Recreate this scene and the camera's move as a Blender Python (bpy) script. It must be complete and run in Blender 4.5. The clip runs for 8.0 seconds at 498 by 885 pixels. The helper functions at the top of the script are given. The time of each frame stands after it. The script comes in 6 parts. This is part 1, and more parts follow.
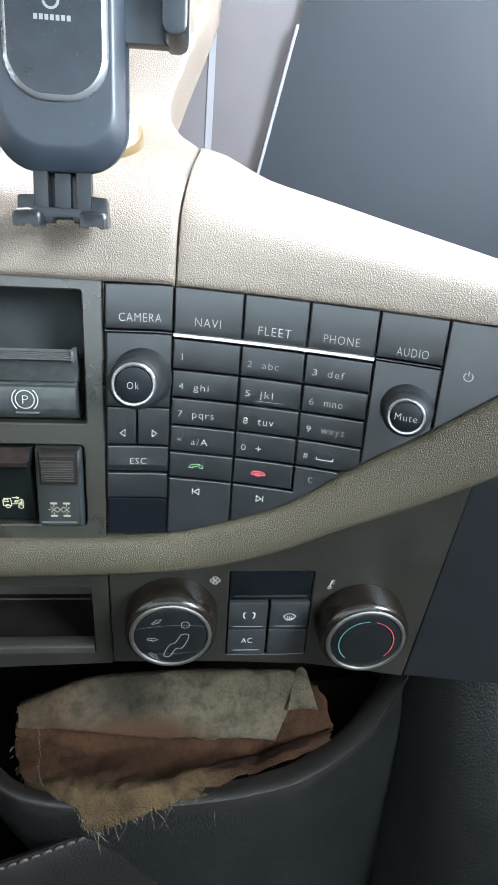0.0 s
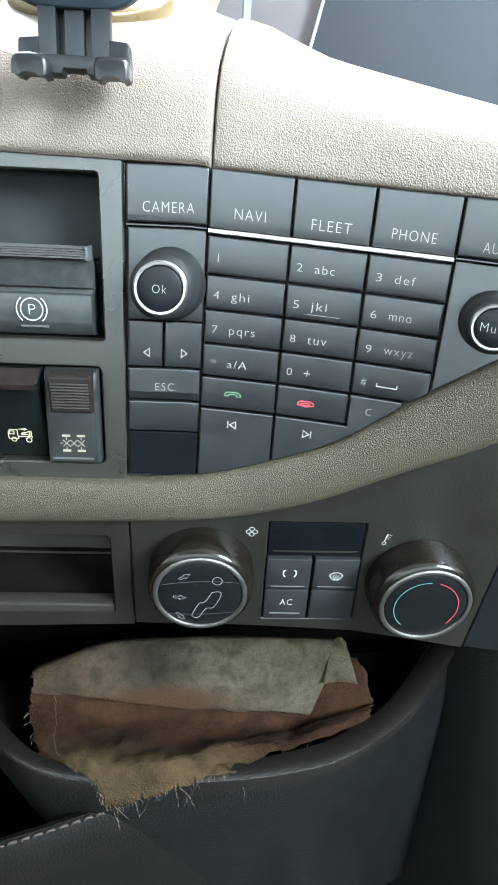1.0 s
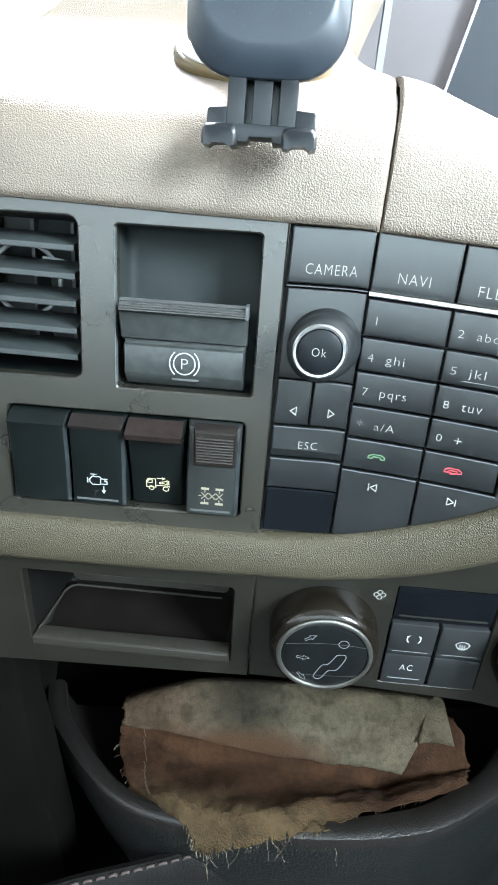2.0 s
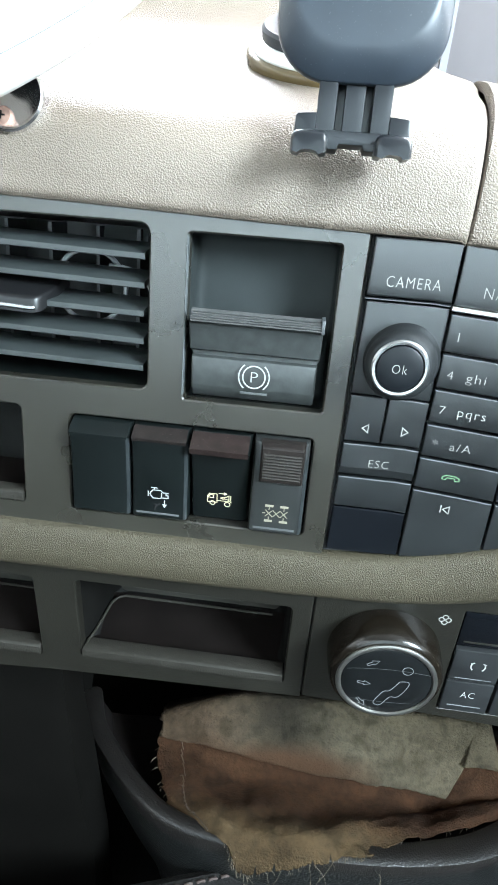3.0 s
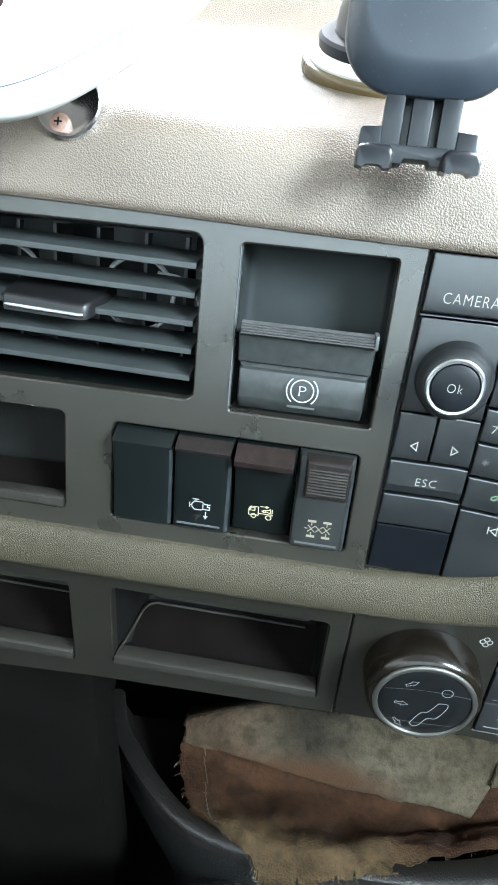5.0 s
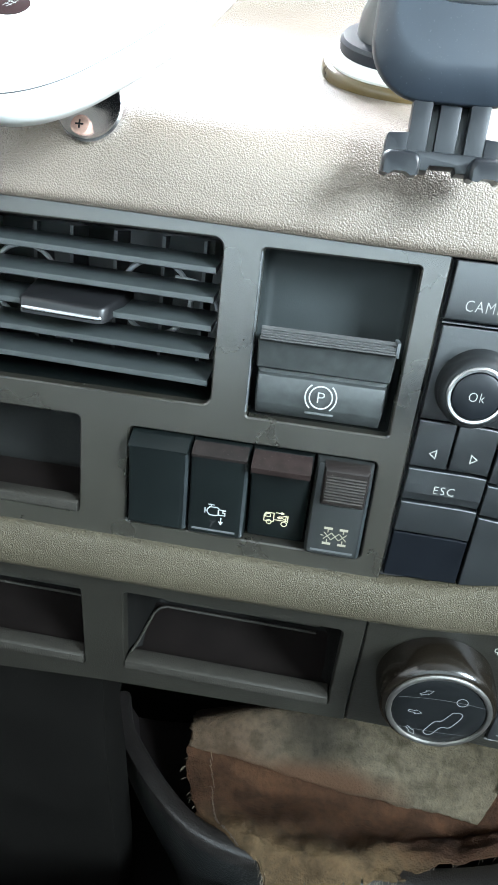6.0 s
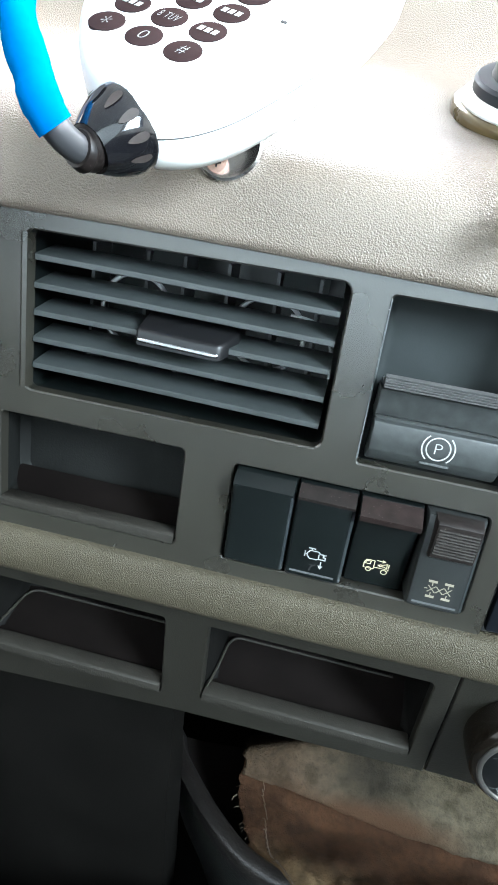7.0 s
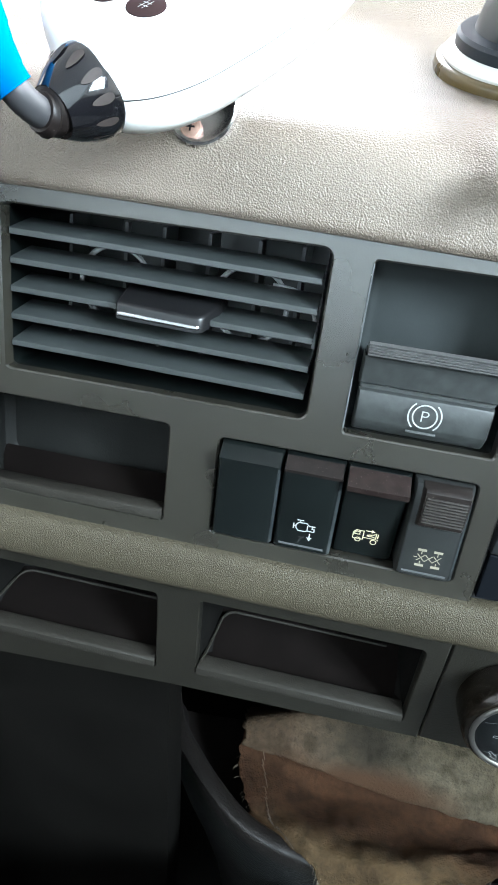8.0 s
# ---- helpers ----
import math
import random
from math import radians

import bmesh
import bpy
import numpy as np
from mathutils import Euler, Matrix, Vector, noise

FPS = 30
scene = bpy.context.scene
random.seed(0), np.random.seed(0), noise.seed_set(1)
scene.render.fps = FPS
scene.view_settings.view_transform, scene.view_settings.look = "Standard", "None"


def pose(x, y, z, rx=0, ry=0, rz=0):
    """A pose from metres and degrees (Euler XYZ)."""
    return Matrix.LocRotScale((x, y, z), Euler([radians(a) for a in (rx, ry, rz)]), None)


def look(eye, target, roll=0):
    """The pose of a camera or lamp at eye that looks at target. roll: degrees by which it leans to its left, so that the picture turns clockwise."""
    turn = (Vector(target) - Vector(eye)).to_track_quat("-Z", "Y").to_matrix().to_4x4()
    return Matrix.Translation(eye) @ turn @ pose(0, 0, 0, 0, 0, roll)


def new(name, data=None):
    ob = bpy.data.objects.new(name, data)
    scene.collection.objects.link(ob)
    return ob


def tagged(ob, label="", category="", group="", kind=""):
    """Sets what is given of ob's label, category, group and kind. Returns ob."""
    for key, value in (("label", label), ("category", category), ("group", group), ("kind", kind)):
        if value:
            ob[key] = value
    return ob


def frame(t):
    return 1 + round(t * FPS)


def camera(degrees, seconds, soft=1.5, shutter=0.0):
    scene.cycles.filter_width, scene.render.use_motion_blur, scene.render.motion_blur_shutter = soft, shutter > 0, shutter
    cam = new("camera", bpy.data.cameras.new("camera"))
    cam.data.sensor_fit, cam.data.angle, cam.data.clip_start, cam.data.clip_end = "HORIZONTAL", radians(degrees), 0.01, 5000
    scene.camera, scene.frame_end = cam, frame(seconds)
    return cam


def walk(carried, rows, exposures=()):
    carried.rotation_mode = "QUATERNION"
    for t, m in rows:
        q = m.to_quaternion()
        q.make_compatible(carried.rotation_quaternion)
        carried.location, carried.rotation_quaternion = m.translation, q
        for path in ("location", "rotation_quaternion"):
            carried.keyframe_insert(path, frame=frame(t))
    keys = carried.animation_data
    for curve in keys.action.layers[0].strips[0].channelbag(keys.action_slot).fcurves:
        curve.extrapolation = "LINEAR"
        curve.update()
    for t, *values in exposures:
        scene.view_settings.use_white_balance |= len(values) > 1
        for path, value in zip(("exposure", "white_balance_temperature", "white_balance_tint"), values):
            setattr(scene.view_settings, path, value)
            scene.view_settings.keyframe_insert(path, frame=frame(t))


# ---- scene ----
cam = camera(44.8, 8.0, 1.7)
PATH = [
    (0, (0.01521, -0.00350, 0.28815), (0.04221, 0.27857, 0.18963), 2.73),
    (0.2, (0.02526, 0.00573, 0.27784), (0.04807, 0.28790, 0.17862), 3.10),
    (0.5, (0.01908, 0.02104, 0.25991), (0.04129, 0.30063, 0.15344), 2.58),
    (0.8, (0.01489, 0.02967, 0.25256), (0.03319, 0.30773, 0.14151), 2.53),
    (1, (0.01062, 0.03123, 0.25325), (0.02632, 0.31014, 0.14389), 2.69),
    (1.2, (0.00180, 0.03072, 0.25630), (0.01750, 0.31051, 0.14950), 3.07),
    (1.5, (-0.00879, 0.03629, 0.26149), (-0.00826, 0.31689, 0.15536), 3.61),
    (1.7, (-0.01175, 0.03987, 0.26442), (-0.01756, 0.31955, 0.15621), 3.93),
    (2, (-0.02471, 0.04080, 0.26592), (-0.03605, 0.32225, 0.16267), 3.96),
    (2.2, (-0.03129, 0.04444, 0.26833), (-0.04964, 0.32549, 0.16548), 4.11),
    (3.3, (-0.04579, 0.04950, 0.26685), (-0.06714, 0.33013, 0.16313), 4.91),
    (3.5, (-0.04653, 0.05039, 0.26857), (-0.06960, 0.33020, 0.16285), 5.06),
    (4, (-0.05155, 0.05097, 0.26877), (-0.07639, 0.33071, 0.16329), 5.30),
    (4.5, (-0.05257, 0.05153, 0.27047), (-0.07714, 0.33118, 0.16470), 5.56),
    (4.7, (-0.05457, 0.05186, 0.27012), (-0.08080, 0.33155, 0.16502), 5.61),
    (5.8, (-0.06031, 0.05283, 0.27103), (-0.08880, 0.33270, 0.16685), 6.24),
    (6, (-0.06302, 0.05344, 0.27127), (-0.09069, 0.33321, 0.16657), 6.44),
    (6.2, (-0.06540, 0.05341, 0.27181), (-0.09379, 0.33330, 0.16768), 6.41),
    (6.5, (-0.07596, 0.05533, 0.27337), (-0.10957, 0.33449, 0.16876), 7.70),
    (6.7, (-0.08376, 0.05604, 0.27399), (-0.11825, 0.33550, 0.17056), 8.21),
    (7, (-0.09620, 0.05709, 0.27910), (-0.13615, 0.33548, 0.17470), 8.92),
    (7.3, (-0.09108, 0.06117, 0.27597), (-0.12726, 0.33613, 0.16176), 8.05),
    (7.5, (-0.09109, 0.05955, 0.27606), (-0.12583, 0.33501, 0.16243), 7.99),
    (7.7, (-0.09216, 0.05943, 0.27663), (-0.12847, 0.33473, 0.16312), 7.97),
    (8, (-0.09127, 0.05981, 0.27731), (-0.12865, 0.33449, 0.16263), 7.55),
]
walk(cam, [(t, look(eye, target, roll)) for t, eye, target, roll in PATH], [(0.0, 0.41, 6500, 13), (0.5, 0.46, 6500, 11), (1.0, 0.72, 6450, 9), (2.0, 0.74, 6450, 8), (3.5, 0.66, 6400, 8), (6.0, 0.68, 6400, 9), (8.0, 0.52, 6400, 10)])

# ---- world and light: overcast daylight through the cab's windscreen and side windows ----
world = bpy.data.worlds.new("sky")
scene.world = world
world.use_nodes = True
wn = world.node_tree.nodes
sky = wn.new("ShaderNodeTexSky")
sky.sky_type, sky.sun_disc = "NISHITA", False
sky.sun_elevation, sky.sun_rotation = radians(58), radians(-24)
world.node_tree.links.new(sky.outputs[0], wn["Background"].inputs[0])
wn["Background"].inputs[1].default_value = 0.12

sun = new("sun", bpy.data.lights.new("sun", "SUN"))
sun.data.energy, sun.data.angle, sun.data.color = 0.6, radians(14), (1.0, 0.96, 0.9)
sun.matrix_world = look((-0.4, 0.9, 1.65), (0, 0.05, 0))


def window_light(name, eye, target, w, h, watts, colour):
    lamp = new(name, bpy.data.lights.new(name, "AREA"))
    lamp.data.shape, lamp.data.size, lamp.data.size_y = "RECTANGLE", w, h
    lamp.data.energy, lamp.data.color = watts, colour
    lamp.matrix_world = look(eye, target)
    return lamp


window_light("windscreen_daylight", (0.28, 0.80, 0.83), (-0.02, 0.2, 0.15), 1.5, 0.75, 255.0, (0.88, 0.94, 1.0))
window_light("passenger_window_daylight", (1.02, -0.67, 0.85), (0.0, 0.25, 0.15), 0.46, 0.58, 82.0, (0.75, 0.90, 1.0))
window_light("driver_window_daylight", (-1.02, -0.67, 0.85), (0.0, 0.25, 0.15), 0.86, 0.58, 5.0, (0.88, 0.96, 1.0))


# ---- materials ----
def ramp(nt, src, stops):
    r = nt.nodes.new("ShaderNodeValToRGB")
    while len(r.color_ramp.elements) < len(stops):
        r.color_ramp.elements.new(0.5)
    for e, (p, c) in zip(r.color_ramp.elements, stops):
        e.position, e.color = p, (*c, 1)
    nt.links.new(src, r.inputs[0])
    return r.outputs[0]


def material(name, base, rough=0.5, metal=0.0, vary=0.12, scale=60.0, grain=0.0, grain_size=0.001, coat=0.0,
             spots=None, leather=False, wear=0.06, spec=0.5):
    """A painted, moulded or metal surface: colour drift at two scales, uneven gloss and fine relief of a real size."""
    m = bpy.data.materials.new(name)
    m.use_nodes = True
    nt = m.node_tree
    p = nt.nodes["Principled BSDF"]
    co = nt.nodes.new("ShaderNodeNewGeometry").outputs["Position"]
    big = nt.nodes.new("ShaderNodeTexNoise")
    big.inputs["Scale"].default_value, big.inputs["Detail"].default_value = scale, 5
    nt.links.new(co, big.inputs["Vector"])
    fine = nt.nodes.new("ShaderNodeTexNoise")
    fine.inputs["Scale"].default_value, fine.inputs["Detail"].default_value = 1400, 3
    nt.links.new(co, fine.inputs["Vector"])
    lo, hi = [max(c * (1 - vary), 0) for c in base], [min(c * (1 + vary), 1) for c in base]
    colour = ramp(nt, big.outputs[0], [(0.3, lo), (0.7, hi)])
    if spots:
        mixed = nt.nodes.new("ShaderNodeMix")
        mixed.data_type = "RGBA"
        mask = ramp(nt, fine.outputs[0], [(0.66, (0, 0, 0)), (0.74, (1, 1, 1))])
        nt.links.new(mask, mixed.inputs["Factor"])
        nt.links.new(colour, mixed.inputs["A"])
        mixed.inputs["B"].default_value = (*spots, 1)
        colour = mixed.outputs["Result"]
    nt.links.new(colour, p.inputs["Base Color"])
    gloss = nt.nodes.new("ShaderNodeMapRange")
    gloss.inputs["To Min"].default_value, gloss.inputs["To Max"].default_value = max(rough - wear, 0.02), min(rough + wear, 1)
    nt.links.new(big.outputs[0], gloss.inputs["Value"])
    nt.links.new(gloss.outputs[0], p.inputs["Roughness"])
    p.inputs["Metallic"].default_value, p.inputs["Coat Weight"].default_value = metal, coat
    p.inputs["Specular IOR Level"].default_value = spec
    if grain > 0:
        bump = nt.nodes.new("ShaderNodeBump")
        bump.inputs["Strength"].default_value, bump.inputs["Distance"].default_value = 1.0, grain
        if leather:
            warp = nt.nodes.new("ShaderNodeTexNoise")
            warp.inputs["Scale"].default_value = 0.45 / grain_size
            nt.links.new(co, warp.inputs["Vector"])
            add = nt.nodes.new("ShaderNodeVectorMath")
            add.operation = "MULTIPLY_ADD"
            nt.links.new(warp.outputs["Color"], add.inputs[0])
            add.inputs[1].default_value = (grain_size * 0.35,) * 3
            nt.links.new(co, add.inputs[2])
            cell = nt.nodes.new("ShaderNodeTexVoronoi")
            cell.feature = "SMOOTH_F1"
            cell.inputs["Scale"].default_value, cell.inputs["Smoothness"].default_value = 1 / grain_size, 0.35
            nt.links.new(add.outputs[0], cell.inputs["Vector"])
            inv = nt.nodes.new("ShaderNodeMath")
            inv.operation = "SUBTRACT"
            inv.inputs[0].default_value = 1.0
            nt.links.new(cell.outputs["Distance"], inv.inputs[1])
            nt.links.new(inv.outputs[0], bump.inputs["Height"])
        else:
            g = nt.nodes.new("ShaderNodeTexNoise")
            g.inputs["Scale"].default_value, g.inputs["Detail"].default_value = 1 / grain_size, 2
            nt.links.new(co, g.inputs["Vector"])
            nt.links.new(g.outputs[0], bump.inputs["Height"])
        nt.links.new(bump.outputs[0], p.inputs["Normal"])
    return m


CREAM = material("grained_cream_plastic", (0.150, 0.121, 0.095), 0.46, vary=0.09, scale=25, grain=0.00032, grain_size=0.00060, leather=True, spec=0.42)
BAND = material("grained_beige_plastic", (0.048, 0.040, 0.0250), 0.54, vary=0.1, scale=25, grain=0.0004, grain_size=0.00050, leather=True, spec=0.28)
FASCIA = material("satin_grey_plastic", (0.0185, 0.0170, 0.0130), 0.28, spec=1.0, vary=0.1, scale=35, grain=0.00003, grain_size=0.0007, wear=0.03)
PANEL = material("matt_charcoal_plastic", (0.0088, 0.0080, 0.0058), 0.42, spec=0.4, vary=0.18, grain=0.00014, grain_size=0.0008)
# panel plastic again, darkened and cooled to paint the dark blue reflection
PANEL_REFLECT = material("charcoal_plastic_cool_reflection", (0.0040, 0.0046, 0.0052), 0.52, spec=0.2, vary=0.18, grain=0.00014, grain_size=0.0008)
KEY = material("soft_black_key_plastic", (0.0054, 0.0066, 0.0072), 0.32, spec=1.0, vary=0.14, scale=90, grain=0.00002, grain_size=0.0005)
DARK = material("smooth_black_plastic", (0.0042, 0.0052, 0.0066), 0.42, spec=0.2, vary=0.15)
DARK_KEY = material("navy_black_key_plastic", (0.0030, 0.0037, 0.0050), 0.5, spec=0.06, vary=0.15)
ROCKER = material("satin_black_rocker_plastic", (0.0036, 0.0050, 0.0049), 0.3, spec=0.27, vary=0.12, grain=0.00002, grain_size=0.0005)
DUSTY = material("dusty_black_plastic", (0.010, 0.0074, 0.0066), 0.42, spec=0.22, vary=0.35, scale=260, spots=(0.05, 0.04, 0.036))
TAB = material("worn_brown_grip_plastic", (0.0095, 0.0070, 0.0060), 0.45, spec=0.3, vary=0.3, scale=260, spots=(0.08, 0.07, 0.06))
RIB = material("pale_worn_rib", (0.030, 0.0265, 0.0235), 0.45, spec=0.3, vary=0.25, scale=300)
BINWALL = material("charcoal_bin_wall", (0.0076, 0.0078, 0.0072), 0.6, spec=0.1, vary=0.18, grain=0.0001, grain_size=0.0008)
RECESS = material("blue_black_recess_plastic", (0.0205, 0.0240, 0.0240), 0.5, spec=0.10, vary=0.12, grain=0.00003, grain_size=0.0006)
PADDLE = material("scratched_black_paddle", (0.030, 0.033, 0.032), 0.46, spec=0.4, vary=0.25, scale=220, grain=0.00006, grain_size=0.002)
# bin shade is in these colours: dark sides and floor, back paled as lit
BIN_SIDE_SHADED = material("shaded_bin_side", (0.0036, 0.0034, 0.0030), 0.6, spec=0.08, vary=0.18, grain=0.0001, grain_size=0.0008)
BINBACK_LIT = material("lit_bin_back", (0.034, 0.032, 0.028), 0.55, spec=0.15, vary=0.2, scale=80)
BIN = material("shaded_brown_bin_floor", (0.0044, 0.0032, 0.0028), 0.62, spec=0.08, vary=0.2, scale=60)
BLACK = material("cavity_black", (0.01, 0.01, 0.01), 0.8)
RED_LEDGE = material("reddish_worn_ledge", (0.013, 0.0082, 0.0072), 0.36, spec=0.3, vary=0.35, scale=260, spots=(0.09, 0.075, 0.065))
ROCKER_GREY = material("grey_black_rocker_plastic", (0.0135, 0.0145, 0.0140), 0.4, spec=0.32, vary=0.12, grain=0.00004, grain_size=0.0006)
KNOB = material("worn_brown_black_rubber", (0.0066, 0.0050, 0.0034), 0.2, spec=0.4, vary=0.2, scale=60, wear=0.03)
FACE = material("gloss_black_dial", (0.0055, 0.006, 0.0062), 0.32, spec=0.12)
CHROME = material("brushed_chrome", (0.40, 0.40, 0.40), 0.34, metal=1.0, vary=0.04)
TAB_TOP = material("satin_black_tab", (0.006, 0.006, 0.0064), 0.36, spec=0.32, vary=0.15)
TAB_CHROME = material("smoked_chrome", (0.26, 0.26, 0.265), 0.24, metal=1.0, vary=0.05)
POLISHED = material("polished_chrome", (0.75, 0.75, 0.76), 0.22, metal=1.0, vary=0.05)
SILVER = material("silver_paint", (0.68, 0.66, 0.64), 0.35, metal=0.6, vary=0.04)
PRINT = material("white_print", (0.245, 0.245, 0.222), 0.6, vary=0.05)
PRINT_WHITE = material("bright_white_print", (0.28, 0.29, 0.28), 0.6, vary=0.06)
PRINT_BRIGHT = material("clean_white_print", (0.36, 0.36, 0.34), 0.6, vary=0.04)
PRINT_PALE = material("faded_cream_print", (0.21, 0.19, 0.14), 0.6, vary=0.06)
DULL_RING = material("dull_silver_ring", (0.20, 0.192, 0.178), 0.45, metal=1.0, vary=0.06)
BUTTON = material("matt_black_button_plastic", (0.0108, 0.0115, 0.0120), 0.46, spec=0.36, vary=0.1, scale=90)
PRINT_FAINT = material("faint_grey_print", (0.055, 0.058, 0.058), 0.5, vary=0.1)
PRINT_DIM = material("grey_print", (0.16, 0.165, 0.165), 0.6, vary=0.06)
PRINT_CREAM = material("cream_print", (0.50, 0.44, 0.28), 0.6, vary=0.04)
PRINT_GREEN = material("green_print", (0.09, 0.17, 0.09), 0.6, vary=0.04)
PRINT_TEAL = material("teal_print", (0.07, 0.2, 0.18), 0.6, vary=0.04)
PRINT_DARK_RED = material("dark_red_print", (0.26, 0.028, 0.034), 0.6, vary=0.04)
PRINT_RED = material("red_print", (0.5, 0.045, 0.06), 0.6, vary=0.04)
GLASS = material("dark_display_glass", (0.0030, 0.0035, 0.0045), 0.16, spec=0.12)
SLAT = material("vent_slat_plastic", (0.0225, 0.0262, 0.0258), 0.38, spec=0.6, vary=0.1)
LEATHER = material("black_grained_rim_plastic", (0.0078, 0.0067, 0.0060), 0.38, spec=0.34, vary=0.12, grain=0.0002, grain_size=0.0011, leather=True)
PADDING = material("brown_black_leathercloth", (0.0068, 0.0062, 0.0058), 0.55, spec=0.16, vary=0.15, grain=0.00025, grain_size=0.0016, leather=True)
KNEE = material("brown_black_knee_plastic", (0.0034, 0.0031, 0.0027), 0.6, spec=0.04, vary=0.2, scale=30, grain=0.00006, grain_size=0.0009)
BOWL_IN = material("blue_black_tray_lining", (0.0085, 0.0068, 0.0060), 0.55, spec=0.15, vary=0.2)
BOWL = material("black_grained_tray_plastic", (0.0044, 0.0050, 0.0049), 0.38, spec=0.45, vary=0.15, grain=0.0003, grain_size=0.0016, leather=True)
LINK = material("grey_linkage_plastic", (0.30, 0.305, 0.31), 0.45, vary=0.15)
VANE = material("grey_vane_plastic", (0.055, 0.059, 0.062), 0.5, vary=0.15)
SCUFF_GLINT = material("scuffed_glint_edge", (0.05, 0.055, 0.055), 0.5, vary=0.3, scale=200, spots=(0.55, 0.56, 0.55))
HOLDER = material("dark_grey_holder_plastic", (0.0155, 0.0205, 0.0275), 0.40, spec=0.38, vary=0.14, spots=(0.04, 0.046, 0.052))
HOLDER_FOOT = material("black_foot_plastic", (0.0062, 0.0075, 0.0095), 0.34, spec=0.35, vary=0.12)
HOLDER_GLOSS = material("scratched_black_pad", (0.0085, 0.0115, 0.0165), 0.30, spec=0.35, vary=0.25, scale=120, spots=(0.04, 0.045, 0.05))
# pale metal colour stands in for the bright reflection on the plastic bevel
FACE_EDGE = material("bevel_reflection_grey", (0.30, 0.31, 0.32), 0.28, metal=0.7, vary=0.08)
LAVENDER = material("pale_lavender_trim", (0.20, 0.19, 0.205), 0.5, vary=0.06, scale=20)
POST = material("grey_post_plastic", (0.085, 0.09, 0.092), 0.35, vary=0.06)
GEL = material("yellowed_gel_pad", (0.10, 0.068, 0.026), 0.3, vary=0.1)
WHITE = material("glossy_white_plastic", (0.82, 0.81, 0.77), 0.3, vary=0.03)
PHONE_KEY = material("brown_black_phone_key", (0.024, 0.015, 0.015), 0.9, spec=0.0, vary=0.15)
BOOT_SLOT = material("dusty_moulded_slot", (0.032, 0.025, 0.023), 0.6, spec=0.2, vary=0.25, scale=300)
# lighter grey that paints the window highlight on the rockers' right edges
EDGE_GLINT = material("edge_highlight_grey", (0.0165, 0.0195, 0.0205), 0.34, spec=0.4, vary=0.3, scale=300)
RUBBER = material("black_rubber", (0.005, 0.005, 0.006), 0.10, vary=0.2, wear=0.03, coat=0.4)
CABLE = material("black_cable", (0.03, 0.03, 0.032), 0.5, vary=0.2)
TAPE = material("bright_blue_tape", (0.0, 0.085, 0.25), 0.6, spec=0.0, vary=0.08, grain=0.0001, grain_size=0.004)
COPPER = material("rusty_screw", (0.40, 0.25, 0.20), 0.5, metal=0.3, vary=0.25, scale=500)
GREY_TRIM = material("grey_pillar_trim", (0.11, 0.094, 0.097), 0.6, vary=0.08, scale=15)
NAVY = material("dark_blue_grey_trim", (0.0062, 0.0088, 0.0135), 0.55, spec=0.2, vary=0.12, scale=12)
GRIP = material("dusty_grey_grip_plastic", (0.042, 0.042, 0.041), 0.5, vary=0.25, scale=300, spots=(0.12, 0.12, 0.115))
GRIP_END = material("rubbed_grey_plastic", (0.048, 0.052, 0.054), 0.38, vary=0.15, scale=300)
KNOB_BODY = material("satin_black_knob_plastic", (0.012, 0.013, 0.0135), 0.5, spec=0.14, vary=0.15, scale=120)
CAB = material("pale_cab_lining", (0.34, 0.33, 0.31), 0.8, vary=0.1, scale=8)
# unseen wall used as a reflector: gives the fascia and keys their sheen
CAB_REFLECT = material("blue_grey_reflector_wall", (0.74, 0.84, 0.86), 0.8, vary=0.1, scale=8)
HEADLINER = material("grey_headliner", (0.22, 0.22, 0.215), 0.85, vary=0.1, scale=8)
CAB_DARK = material("dark_unseen_wall", (0.020, 0.0170, 0.0145), 0.85, spec=0.1, vary=0.2, scale=20)
CABFLOOR = material("black_floor_mat", (0.018, 0.017, 0.016), 0.8, vary=0.2, scale=20)
LIP = material("dusty_worn_lip", (0.0190, 0.0172, 0.0140), 0.6, spec=0.14, vary=0.12, scale=420, spots=(0.034, 0.031, 0.026), grain=0.0003, grain_size=0.0007)
STITCH = material("pale_red_thread", (0.038, 0.025, 0.021), 0.8, vary=0.1)


